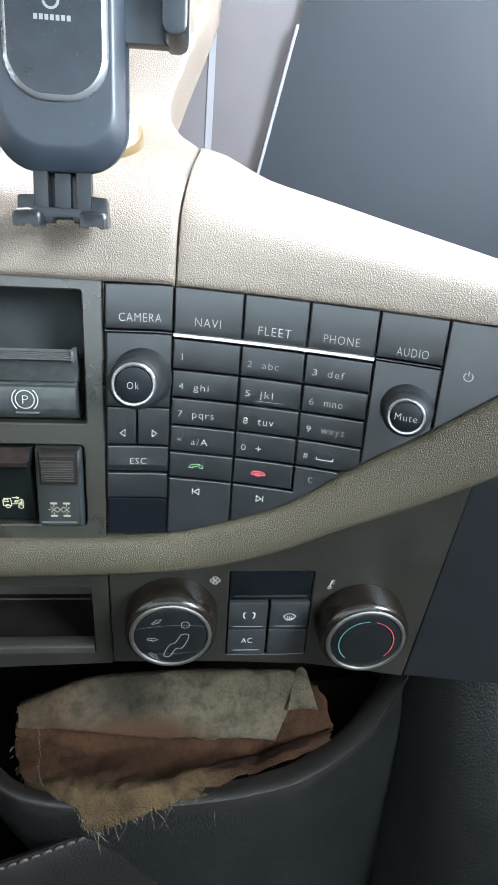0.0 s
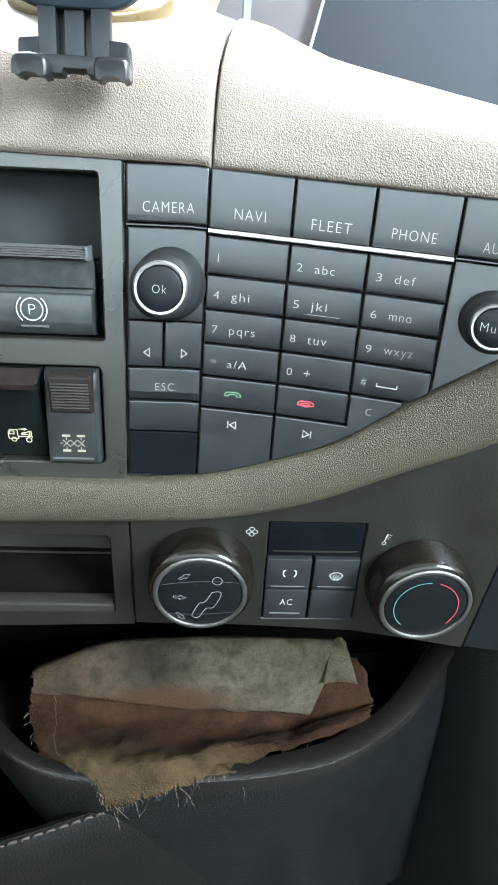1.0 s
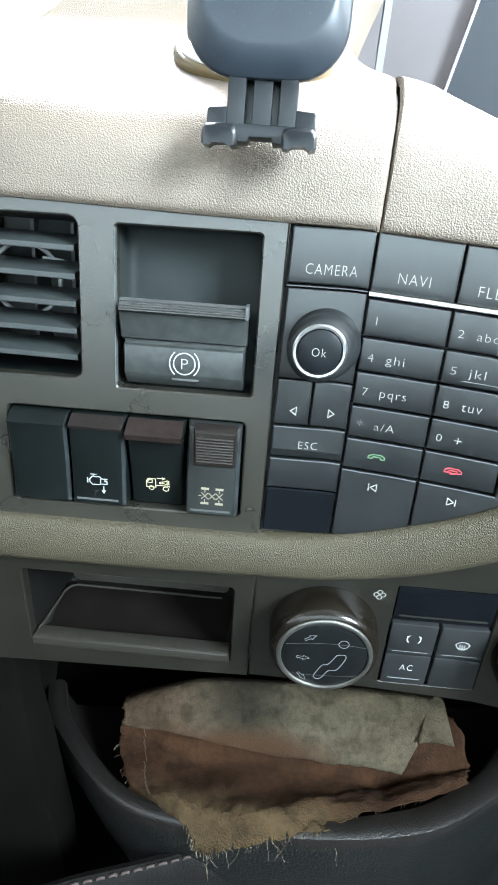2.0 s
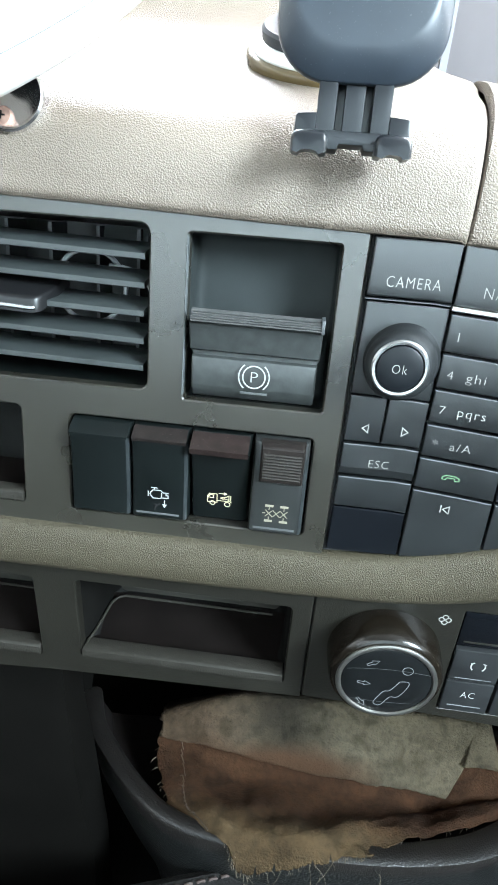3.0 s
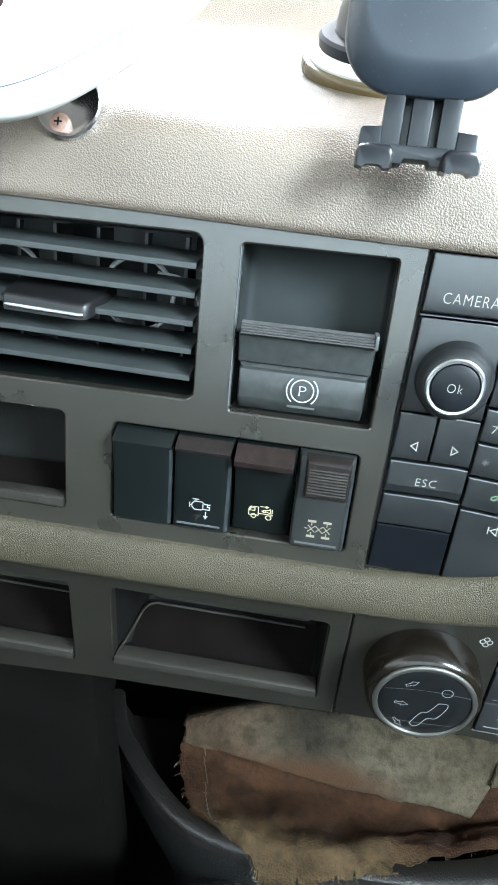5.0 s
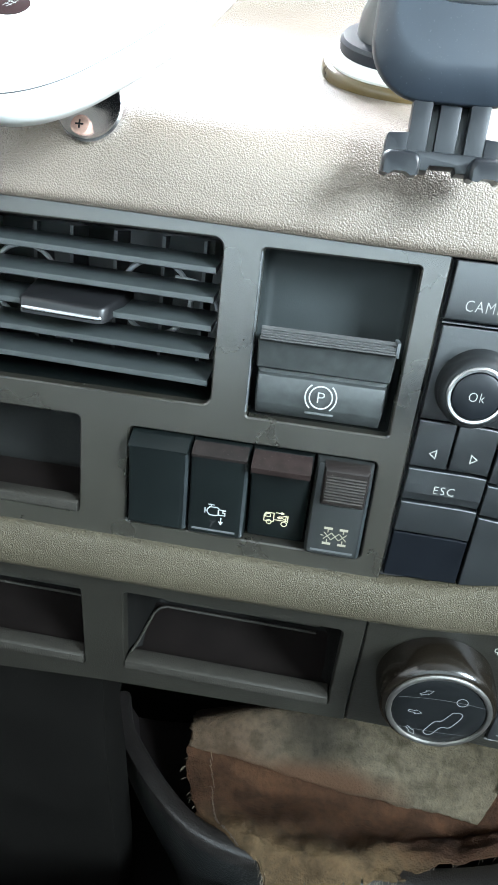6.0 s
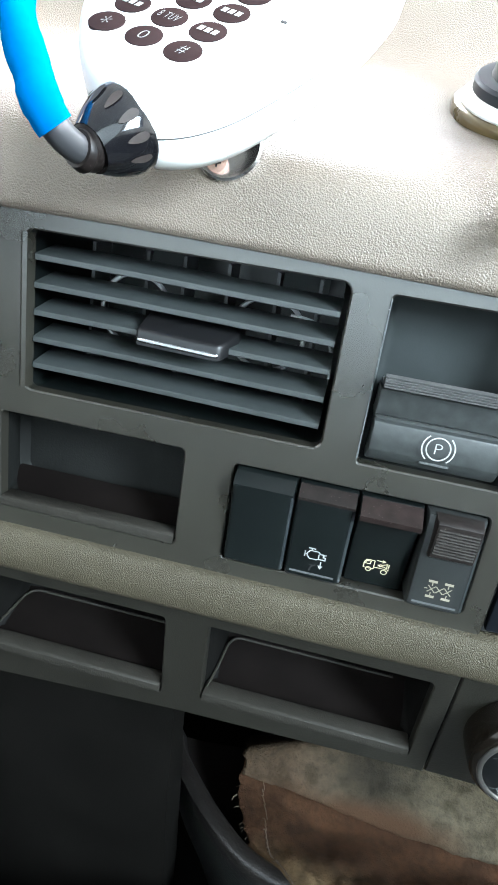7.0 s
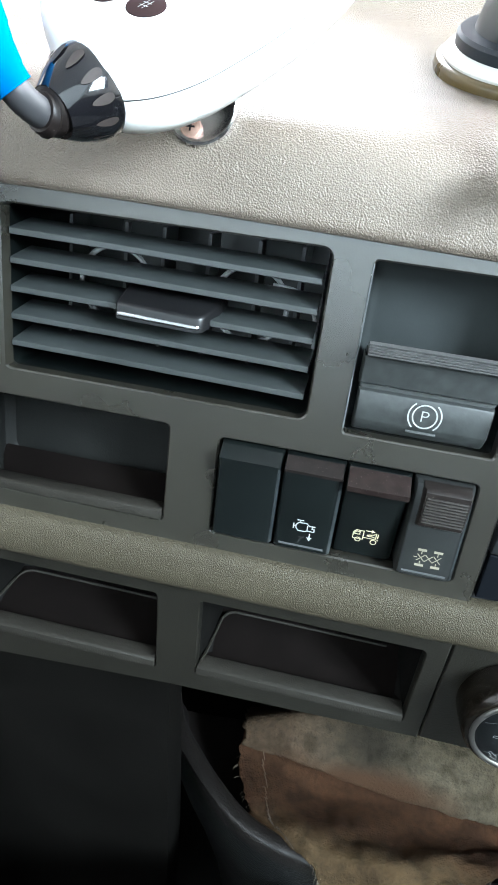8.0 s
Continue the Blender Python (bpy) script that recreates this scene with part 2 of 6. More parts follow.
def cloth_material(name, a, b, low, high, stain, axis="Y", smudge=None, dyed=None):
    """Worn cotton: two dyed tones that meet in a ragged line, dark grease stains, woven relief."""
    m = bpy.data.materials.new(name)
    m.use_nodes = True
    nt = m.node_tree
    p = nt.nodes["Principled BSDF"]
    co = nt.nodes.new("ShaderNodeNewGeometry").outputs["Position"]
    n1 = nt.nodes.new("ShaderNodeTexNoise")
    n1.inputs["Scale"].default_value, n1.inputs["Detail"].default_value = 28, 6
    nt.links.new(co, n1.inputs["Vector"])
    sep = nt.nodes.new("ShaderNodeSeparateXYZ")
    nt.links.new(co, sep.inputs[0])
    mad = nt.nodes.new("ShaderNodeMath")
    mad.operation = "MULTIPLY_ADD"
    nt.links.new(n1.outputs[0], mad.inputs[0])
    mad.inputs[1].default_value = 0.02
    nt.links.new(sep.outputs[axis], mad.inputs[2])
    edge = nt.nodes.new("ShaderNodeMapRange")
    edge.inputs["From Min"].default_value, edge.inputs["From Max"].default_value = low, high
    nt.links.new(mad.outputs[0], edge.inputs["Value"])
    mix = nt.nodes.new("ShaderNodeMix")
    mix.data_type = "RGBA"
    nt.links.new(edge.outputs[0], mix.inputs["Factor"])
    mix.inputs["A"].default_value, mix.inputs["B"].default_value = (*a, 1), (*b, 1)
    n2 = nt.nodes.new("ShaderNodeTexNoise")
    n2.inputs["Scale"].default_value, n2.inputs["Detail"].default_value = 11, 7
    nt.links.new(co, n2.inputs["Vector"])
    dirt = ramp(nt, n2.outputs[0], [(0.32, stain), (0.62, (1, 1, 1))])
    mul = nt.nodes.new("ShaderNodeMix")
    mul.data_type, mul.blend_type = "RGBA", "MULTIPLY"
    mul.inputs["Factor"].default_value = 1.0
    nt.links.new(mix.outputs["Result"], mul.inputs["A"])
    nt.links.new(dirt, mul.inputs["B"])
    n3 = nt.nodes.new("ShaderNodeTexNoise")
    n3.inputs["Scale"].default_value, n3.inputs["Detail"].default_value = 260, 8
    nt.links.new(co, n3.inputs["Vector"])
    fleck = ramp(nt, n3.outputs[0], [(0.32, (0.76, 0.75, 0.73)), (0.5, (1, 1, 1)), (0.70, (1.18, 1.16, 1.13))])
    n4 = nt.nodes.new("ShaderNodeTexNoise")
    n4.inputs["Scale"].default_value, n4.inputs["Detail"].default_value, n4.inputs["Distortion"].default_value = 70, 6, 0.6
    nt.links.new(co, n4.inputs["Vector"])
    blot = ramp(nt, n4.outputs[0], [(0.34, (0.62, 0.60, 0.58)), (0.52, (1, 1, 1)), (0.68, (1.18, 1.16, 1.12))])
    mul4 = nt.nodes.new("ShaderNodeMix")
    mul4.data_type, mul4.blend_type = "RGBA", "MULTIPLY"
    mul4.inputs["Factor"].default_value = 1.0
    nt.links.new(mul.outputs["Result"], mul4.inputs["A"])
    nt.links.new(blot, mul4.inputs["B"])
    mul2 = nt.nodes.new("ShaderNodeMix")
    mul2.data_type, mul2.blend_type = "RGBA", "MULTIPLY"
    mul2.inputs["Factor"].default_value = 1.0
    nt.links.new(mul4.outputs["Result"], mul2.inputs["A"])
    nt.links.new(fleck, mul2.inputs["B"])
    colour = mul2.outputs["Result"]
    if smudge:
        way = nt.nodes.new("ShaderNodeVectorMath")
        way.operation = "DISTANCE"
        nt.links.new(co, way.inputs[0])
        way.inputs[1].default_value = smudge
        wob = nt.nodes.new("ShaderNodeMath")
        wob.operation = "MULTIPLY_ADD"
        nt.links.new(n2.outputs[0], wob.inputs[0])
        wob.inputs[1].default_value = 0.06
        nt.links.new(way.outputs["Value"], wob.inputs[2])
        grease = ramp(nt, wob.outputs[0], [(0.042, (0.34, 0.36, 0.38)), (0.076, (1, 1, 1))])
        mul3 = nt.nodes.new("ShaderNodeMix")
        mul3.data_type, mul3.blend_type = "RGBA", "MULTIPLY"
        mul3.inputs["Factor"].default_value = 1.0
        nt.links.new(colour, mul3.inputs["A"])
        nt.links.new(grease, mul3.inputs["B"])
        colour = mul3.outputs["Result"]
    if dyed:
        spot, tint = dyed
        gap = nt.nodes.new("ShaderNodeVectorMath")
        gap.operation = "SUBTRACT"
        nt.links.new(co, gap.inputs[0])
        gap.inputs[1].default_value = spot
        flat = nt.nodes.new("ShaderNodeVectorMath")
        flat.operation = "MULTIPLY"
        nt.links.new(gap.outputs[0], flat.inputs[0])
        flat.inputs[1].default_value = (0.34, 0.5, 1.6)
        size = nt.nodes.new("ShaderNodeVectorMath")
        size.operation = "LENGTH"
        nt.links.new(flat.outputs[0], size.inputs[0])
        wob2 = nt.nodes.new("ShaderNodeMath")
        wob2.operation = "MULTIPLY_ADD"
        nt.links.new(n1.outputs[0], wob2.inputs[0])
        wob2.inputs[1].default_value = 0.022
        nt.links.new(size.outputs["Value"], wob2.inputs[2])
        seep = ramp(nt, wob2.outputs[0], [(0.020, (1, 1, 1)), (0.034, (0, 0, 0))])
        mix4 = nt.nodes.new("ShaderNodeMix")
        mix4.data_type = "RGBA"
        nt.links.new(seep, mix4.inputs["Factor"])
        nt.links.new(colour, mix4.inputs["A"])
        mix4.inputs["B"].default_value = (*tint, 1)
        colour = mix4.outputs["Result"]
    nt.links.new(colour, p.inputs["Base Color"])
    p.inputs["Roughness"].default_value = 0.95
    p.inputs["Specular IOR Level"].default_value = 0.1
    weave = nt.nodes.new("ShaderNodeTexNoise")
    weave.inputs["Scale"].default_value, weave.inputs["Detail"].default_value = 700, 6
    nt.links.new(co, weave.inputs["Vector"])
    bump = nt.nodes.new("ShaderNodeBump")
    bump.inputs["Strength"].default_value, bump.inputs["Distance"].default_value = 1.0, 0.0009
    nt.links.new(weave.outputs[0], bump.inputs["Height"])
    nt.links.new(bump.outputs[0], p.inputs["Normal"])
    return m


CLOTH_TOP = cloth_material("beige_cotton", (0.041, 0.028, 0.018), (0.058, 0.049, 0.034), -0.075, 0.02, (0.7, 0.66, 0.6), "X", (-0.030, 0.360, -0.036), ((-0.030, 0.348, -0.060), (0.034, 0.018, 0.0098)))
# stained brown at the back, also deepened for the upper fold's shadow
CLOTH_LOW = cloth_material("brown_stained_shaded_cotton", (0.044, 0.029, 0.0150), (0.0265, 0.0124, 0.0062), 0.308, 0.332, (0.62, 0.58, 0.54))
SEAM_THREAD = material("grubby_seam_thread", (0.034, 0.022, 0.014), 0.9, vary=0.3)
THREAD = material("beige_cotton_thread", (0.075, 0.060, 0.040), 0.9, vary=0.2)


# ---- helpers for meshes ----
def part(name, bm, mat, parent=None, label="", sharp=38):
    bmesh.ops.recalc_face_normals(bm, faces=bm.faces[:])
    me = bpy.data.meshes.new(name)
    bm.to_mesh(me)
    bm.free()
    me.shade_smooth()
    me.set_sharp_from_angle(angle=radians(sharp))
    me.materials.append(mat)
    ob = new(name, me)
    ob.parent = parent
    if label:
        ob["label"] = label
    return ob


def thing(name, label, category, at=(0, 0, 0), group="", kind=""):
    """An empty at the thing's base; its parts are given in world metres."""
    ob = new(name)
    ob.location = at
    ob.empty_display_size = 0.01
    return tagged(ob, label, category, group, kind)


def own(ob):
    """Parts that were built in world metres take their place under a moved empty."""
    for c in ob.children:
        c.matrix_parent_inverse = Matrix.Translation(ob.location).inverted()
    return ob


LEAN_LOW = radians(8.5)


def fascia(a, b, n):
    """Upper fascia: a to the right, b up, n out of the panel."""
    return Vector((a, 0.264 - n, b))


def wing(a, b, n):
    """The control panel that wraps towards the driver."""
    u = max(a, 0.0)
    slope = 3.2 * u
    k = 1 / math.sqrt(1 + slope * slope)
    return Vector((a + 0.03 * (b - 0.266) - n * slope * k, 0.264 - 1.6 * u * u - n * k, b - 0.065 * u))


def lower(a, b, n):
    """Lower fascia, leaning in towards its foot; b is minus the way down from its top edge."""
    return Vector((a, 0.266 - b * math.sin(LEAN_LOW) - n * math.cos(LEAN_LOW), 0.122 + b * math.cos(LEAN_LOW) - n * math.sin(LEAN_LOW)))


def rounded(x0, x1, z0, z1, r, inset=0.0, seg=5):
    x0, x1, z0, z1, r = x0 + inset, x1 - inset, z0 + inset, z1 - inset, max(r - inset, 0.00015)
    out = []
    for cx, cz, a0 in ((x1 - r, z1 - r, 0), (x0 + r, z1 - r, 90), (x0 + r, z0 + r, 180), (x1 - r, z0 + r, 270)):
        for i in range(seg + 1):
            a = radians(a0 + 90 * i / seg)
            out.append((cx + r * math.cos(a), cz + r * math.sin(a)))
    return out


def shrunk(poly, d):
    """A convex outline (counter-clockwise) moved inwards by d."""
    n, out = len(poly), []
    for i in range(n):
        p, q, s = Vector(poly[i - 1]), Vector(poly[i]), Vector(poly[(i + 1) % n])
        e, f = (q - p).normalized(), (s - q).normalized()
        ne, nf = Vector((-e.y, e.x)), Vector((-f.y, f.x))
        m = (ne + nf)
        m = m / max(m.length_squared / 2, 0.35)
        out.append((q.x + m.x * d, q.y + m.y * d))
    return out


def ring(bm, pts):
    return [bm.verts.new(p) for p in pts]


def bridge(bm, a, b, closed=True):
    n = len(a)
    for i in range(n if closed else n - 1):
        j = (i + 1) % n
        try:
            bm.faces.new((a[i], a[j], b[j], b[i]))
        except ValueError:
            pass


def loft(bm, rings, closed=True, cap0=False, cap1=False):
    vs = [ring(bm, r) for r in rings]
    for a, b in zip(vs, vs[1:]):
        bridge(bm, a, b, closed)
    if cap0:
        bm.faces.new(vs[0])
    if cap1:
        bm.faces.new(vs[-1])
    return vs


def slab(bm, poly, n0, n1, bevel, put):
    """A raised piece of the outline poly from depth n0 to n1, its front edge bevelled."""
    inner = shrunk(poly, bevel)
    mid = shrunk(poly, bevel * 0.3)
    loft(bm, [[put(a, b, n0) for a, b in poly], [put(a, b, n1 - bevel) for a, b in poly],
              [put(a, b, n1 - bevel * 0.3) for a, b in mid], [put(a, b, n1) for a, b in inner]], cap1=True)


def plate(bm, outer, holes, n1, depth, bevel, put, hole_depth=None):
    """A sheet with openings; every edge is bevelled and every opening has walls."""
    from mathutils import geometry
    loops = [shrunk(outer, bevel)] + [shrunk(h, -bevel) for h in holes]
    flat = [p for l in loops for p in l]
    verts = [bm.verts.new(put(a, b, n1)) for a, b in flat]
    for t in geometry.tessellate_polygon([[Vector((a, b, 0)) for a, b in l] for l in loops]):
        try:
            bm.faces.new([verts[i] for i in t])
        except ValueError:
            pass
    start = 0
    for k, (l, full) in enumerate(zip(loops, [outer] + holes)):
        front = verts[start:start + len(l)]
        start += len(l)
        edge = ring(bm, [put(a, b, n1 - bevel) for a, b in full])
        d = depth if k == 0 or hole_depth is None else hole_depth
        back = ring(bm, [put(a, b, n1 - d) for a, b in full])
        bridge(bm, front, edge)
        bridge(bm, edge, back)


def lathe(bm, profile, c, put, seg=48, cap=True):
    vs = loft(bm, [[put(c[0] + r * math.cos(2 * math.pi * i / seg), c[1] + r * math.sin(2 * math.pi * i / seg), n) for i in range(seg)] for r, n in profile])
    if cap:
        bm.faces.new(vs[-1])


def stroke(bm, pts, w, put, n, closed=False):
    """A printed line of width w through pts."""
    pts = [Vector(p) for p in pts]
    k, left, right = len(pts), [], []
    for i, p in enumerate(pts):
        a = pts[i - 1] if i > 0 or closed else p
        b = pts[(i + 1) % k] if i < k - 1 or closed else p
        e, f = (p - a), (b - p)
        e = e.normalized() if e.length > 1e-9 else f.normalized()
        f = f.normalized() if f.length > 1e-9 else e
        m = Vector((-e.y, e.x)) + Vector((-f.y, f.x))
        m = m / max(m.length_squared / 2, 0.5)
        left.append(put(*(p + m * w / 2), n))
        right.append(put(*(p - m * w / 2), n))
    bridge(bm, ring(bm, left), ring(bm, right), closed)


def arc(cx, cy, r, a0, a1, seg=16, ry=None):
    return [(cx + r * math.cos(radians(a0 + (a1 - a0) * i / seg)), cy + (ry or r) * math.sin(radians(a0 + (a1 - a0) * i / seg))) for i in range(seg + 1)]


def fill(bm, poly, put, n):
    bm.faces.new(ring(bm, [put(a, b, n) for a, b in poly]))


LETTERS = {}


def letters(bm, text, cx, cy, w, h, put, n):
    """Printed words of the given width and height, centred on (cx, cy)."""
    if text not in LETTERS:
        cu = bpy.data.curves.new("words", "FONT")
        cu.body, cu.resolution_u, cu.offset, cu.space_character = text, 3, -0.013, 1.16
        ob = new("words", cu)
        me = bpy.data.meshes.new_from_object(ob.evaluated_get(bpy.context.evaluated_depsgraph_get()))
        LETTERS[text] = ([tuple(v.co) for v in me.vertices], [tuple(p.vertices) for p in me.polygons])
        bpy.data.objects.remove(ob)
    co, faces = LETTERS[text]
    xs, ys = [c[0] for c in co], [c[1] for c in co]
    x0, x1, y0, y1 = min(xs), max(xs), min(ys), max(ys)
    sx, sy = w / (x1 - x0), h / (y1 - y0)
    vs = [bm.verts.new(put(cx + (c[0] - (x0 + x1) / 2) * sx, cy + (c[1] - (y0 + y1) / 2) * sy, n)) for c in co]
    for f in faces:
        bm.faces.new([vs[i] for i in f])


def printed(name, parent, mat, draw, label=""):
    bm = bmesh.new()
    draw(bm)
    return part(name, bm, mat, parent, label)


def tube(bm, pts, radii, seg=12, cap=True):
    """A round bar along pts."""
    pts = [Vector(p) for p in pts]
    rings, up = [], Vector((0.13, 0.2, 0.97)).normalized()
    for i, p in enumerate(pts):
        d = (pts[min(i + 1, len(pts) - 1)] - pts[max(i - 1, 0)]).normalized()
        s = d.cross(up)
        s = (s if s.length > 0.05 else d.cross(Vector((1, 0, 0)))).normalized()
        t = s.cross(d)
        r = radii[i] if isinstance(radii, (list, tuple)) else radii
        rings.append([p + s * (r * math.cos(2 * math.pi * k / seg)) + t * (r * math.sin(2 * math.pi * k / seg)) for k in range(seg)])
    loft(bm, rings, True, cap, cap)


def smooth_line(pts, n=8):
    """A smooth curve through pts (any dimension)."""
    pts = [Vector(p) for p in pts]
    out = []
    for i in range(len(pts) - 1):
        a, b, c, d = pts[max(i - 1, 0)], pts[i], pts[i + 1], pts[min(i + 2, len(pts) - 1)]
        for k in range(n):
            t = k / n
            out.append(0.5 * ((2 * b) + (c - a) * t + (2 * a - 5 * b + 4 * c - d) * t * t + (3 * b - a - 3 * c + d) * t ** 3))
    return out + [pts[-1]]


def lerp_table(table, x):
    xs = [t[0] for t in table]
    return float(np.interp(x, xs, [t[1] for t in table]))


# ---- the unseen cab that closes the place, its tones set for bounced light ----
def box(bm, x0, x1, y0, y1, z0, z1):
    m = Matrix.Translation(((x0 + x1) / 2, (y0 + y1) / 2, (z0 + z1) / 2)) @ Matrix.Diagonal((x1 - x0, y1 - y0, z1 - z0, 1))
    bmesh.ops.create_cube(bm, size=1, matrix=m)


def structure(name, boxes, mat, label, category):
    bm = bmesh.new()
    for b in boxes:
        box(bm, *b)
    return tagged(part(name, bm, mat), label, category, kind="structure")


structure("floor", [(-1.1, 1.1, -1.3, 1.0, -0.8, -0.75)], CABFLOOR, "black rubber mat on the cab floor", "floor")
structure("ceiling", [(-1.1, 1.1, -1.3, 0.75, 1.2, 1.25)], HEADLINER, "pale grey lined ceiling of the truck cab", "ceiling")
# added pale reflector above, dark part below so the sheen fades downwards
structure("wall_back", [(-1.1, 1.1, -1.35, -1.3, -0.07, 1.25)], CAB_REFLECT, "unseen cab back wall, pale blue-grey to reflect sheen onto the fascia", "wall")
structure("dark_low_back", [(-1.1, 1.1, -1.35, -1.29, -0.8, -0.07)], CAB_DARK, "unseen lower back wall, dark to end the fascia's sheen", "wall")
for side, low, x, what in (("wall_driver_side", "trim_driver_side", -1.1, "driver"), ("wall_passenger_side", "trim_passenger_side", 1.05, "passenger")):
    structure(side, [(x, x + 0.05, -1.3, 1.0, 0.3, 0.54), (x, x + 0.05, -1.3, 1.0, 1.16, 1.2),
                     (x, x + 0.05, -1.3, -1.12, 0.54, 1.16), (x, x + 0.05, -0.22, 0.6, 0.54, 1.16)], CAB,
              "pale grey lined cab wall with the %s side window opening" % what, "wall")
    structure(low, [(x, x + 0.05, -1.29, 1.0, -0.75, 0.3)], CAB_DARK, "dark lower door trim on the %s side" % what, "wall")
structure("wall_front", [(-1.05, 1.05, 0.95, 1.0, -0.75, 0.5)], PANEL, "dark bulkhead below the windscreen opening", "wall")

# ---- dashboard shell ----
dash = thing("dashboard", "cream and black plastic truck dashboard with grained padding", "dashboard", kind="structure")

PAD = [(0.275, 0.2652), (0.2640, 0.2655), (0.2618, 0.2664), (0.2606, 0.2685), (0.2606, 0.273), (0.2614, 0.281), (0.2642, 0.2900),
       (0.2706, 0.2986), (0.282, 0.3062), (0.297, 0.3128), (0.317, 0.3190), (0.343, 0.3280), (0.368, 0.337), (0.385, 0.347),
       (0.398, 0.366), (0.412, 0.396), (0.432, 0.425), (0.47, 0.447), (0.56, 0.455), (0.96, 0.46)]


PAD_END = smooth_line([(a, b, 0) for a, b in [(0.26, 0.0056), (0.2738, 0.0062), (0.2872, 0.0070), (0.2973, 0.0081), (0.3075, 0.0103), (0.318, 0.0130), (0.328, 0.0160), (0.3367, 0.0065), (0.3456, 0.0), (0.3522, -0.0018), (0.3588, -0.0011), (0.3705, 0.0032), (0.3836, 0.0078), (0.4042, 0.0158), (0.4189, 0.0209), (0.46, 0.033)]], 4)


def pad_edge(z):
    return lerp_table([(p[0], p[1]) for p in PAD_END], z)


bm = bmesh.new()
prof = smooth_line([(y, z, 0) for y, z in PAD], 4)
cols = [-0.42, -0.36, -0.30, -0.24, -0.18, -0.12, -0.06, -0.03, -0.012]
rise = lambda x, z: lerp_table([(-0.42, 0.0045), (-0.16, 0.0038), (-0.08, 0.0014), (-0.02, 0.0003)], x) * max(0.0, 1 - (z - 0.265) / 0.06)
# towards the driver the top of the pad climbs more steeply
climb = lambda x, y: lerp_table([(0.297, 0.0), (0.328, 0.0052), (0.343, 0.0075), (0.385, 0.010), (0.47, 0.006), (0.56, 0.0)], y) * lerp_table([(-0.05, 1.0), (-0.012, 0.55)], x)
rings = [[(x, p[0], p[1] + rise(x, p[1]) + climb(x, p[0])) for p in prof] for x in cols]
for back, down in ((0.004, 0.0), (0.0015, 0.0003), (0.0004, 0.0012), (0.0, 0.003), (-0.0002, 0.03)):
    rings.append([(pad_edge(p[1]) - back, p[0] + down * 0.7, p[1] - down * 0.7) for p in prof])
loft(bm, rings, closed=False)
part("upper_pad", bm, CREAM, dash, "cream grained dashboard top pad")

# the pad over the wing: its ridge sinks and comes nearer as it wraps round
RIDGE = [(0.0, 0.083, 0.0640), (0.02, 0.080, 0.0620), (0.05, 0.074, 0.0515), (0.08, 0.066, 0.0445), (0.11, 0.052, 0.0362), (0.14, 0.044, 0.0285), (0.155, 0.041, 0.0245), (0.19, 0.036, 0.020)]
WP = [(0.12, -0.012), (0.04, -0.008), (0.0, 0.0), (-0.022, 0.02), (-0.03, 0.07), (-0.03, 0.16), (-0.02, 0.30), (0.03, 0.47), (0.14, 0.62), (0.32, 0.76), (0.56, 0.88), (0.80, 0.96), (0.96, 1.0), (1.06, 0.985), (1.12, 0.92), (1.15, 0.75), (1.16, 0.3), (1.16, -0.4)]
bm = bmesh.new()
rings = []
wprof = smooth_line([(a, b, 0) for a, b in WP], 3)
us = [0.0062, 0.0064, 0.0070, 0.009] + [0.014 + 0.009 * i for i in range(21)]
for k, u in enumerate(us):
    dy, dz = lerp_table([(a, b) for a, b, c in RIDGE], u), lerp_table([(a, c) for a, b, c in RIDGE], u)
    sink = (0.005, 0.0016, 0.0005, 0.0)[k] if k < 4 else 0.0
    base = wing(u, 0.2655, 0)
    r = []
    for p in wprof:
        h = max(p[1], 0)
        follow = pad_edge(min(0.2655 + h * dz, 0.328)) - pad_edge(0.2655)
        r.append((base.x + follow * max(0, 1 - u / 0.06), base.y + p[0] * dy + sink * 0.8, base.z + p[1] * dz - sink * 0.6))
    rings.append(r)
loft(bm, rings, closed=False)
part("side_pad", bm, CREAM, dash, "cream grained pad over the control panel")

# beige band between the upper and lower fascia, sweeping up under the control panel
TOP = [(-0.42, 0.1440), (-0.36, 0.1440), (-0.30, 0.1440), (-0.24, 0.1440), (-0.18, 0.1440), (-0.12, 0.1440), (-0.07, 0.1440), (-0.03, 0.1440), (-0.012, 0.1450), (0.004, 0.1470), (0.031, 0.1540), (0.058, 0.1650), (0.083, 0.1830), (0.092, 0.1895), (0.116, 0.2070), (0.139, 0.2260), (0.18, 0.262)]
BOT = [(-0.42, 0.1212), (-0.30, 0.1214), (-0.20, 0.1217), (-0.10, 0.1222), (-0.06, 0.1228), (-0.03, 0.1235), (0.004, 0.1250), (0.032, 0.1300), (0.059, 0.1400), (0.085, 0.1540), (0.109, 0.1670), (0.131, 0.1810), (0.145, 0.1910), (0.18, 0.217)]
BP = [(1.02, -0.012), (1.01, -0.002), (1.0, 0.0012), (0.97, 0.0030), (0.92, 0.0042), (0.80, 0.0052), (0.5, 0.0056), (0.2, 0.0044), (0.07, 0.0024), (0.01, -0.0005), (0.0, -0.004), (0.0, -0.03)]
bm = bmesh.new()
rings = []
tl = smooth_line([(x, z, 0) for x, z in TOP], 6)
bl = [(p[0], p[1]) for p in smooth_line([(x, z, 0) for x, z in BOT], 6)]
for p in tl:
    x, zt = p[0], p[1]
    zb = lerp_table(bl, x)
    y = 0.264 - 1.6 * max(x, 0) ** 2
    rings.append([(x, y - n, zb + (zt - zb) * f) for f, n in BP])
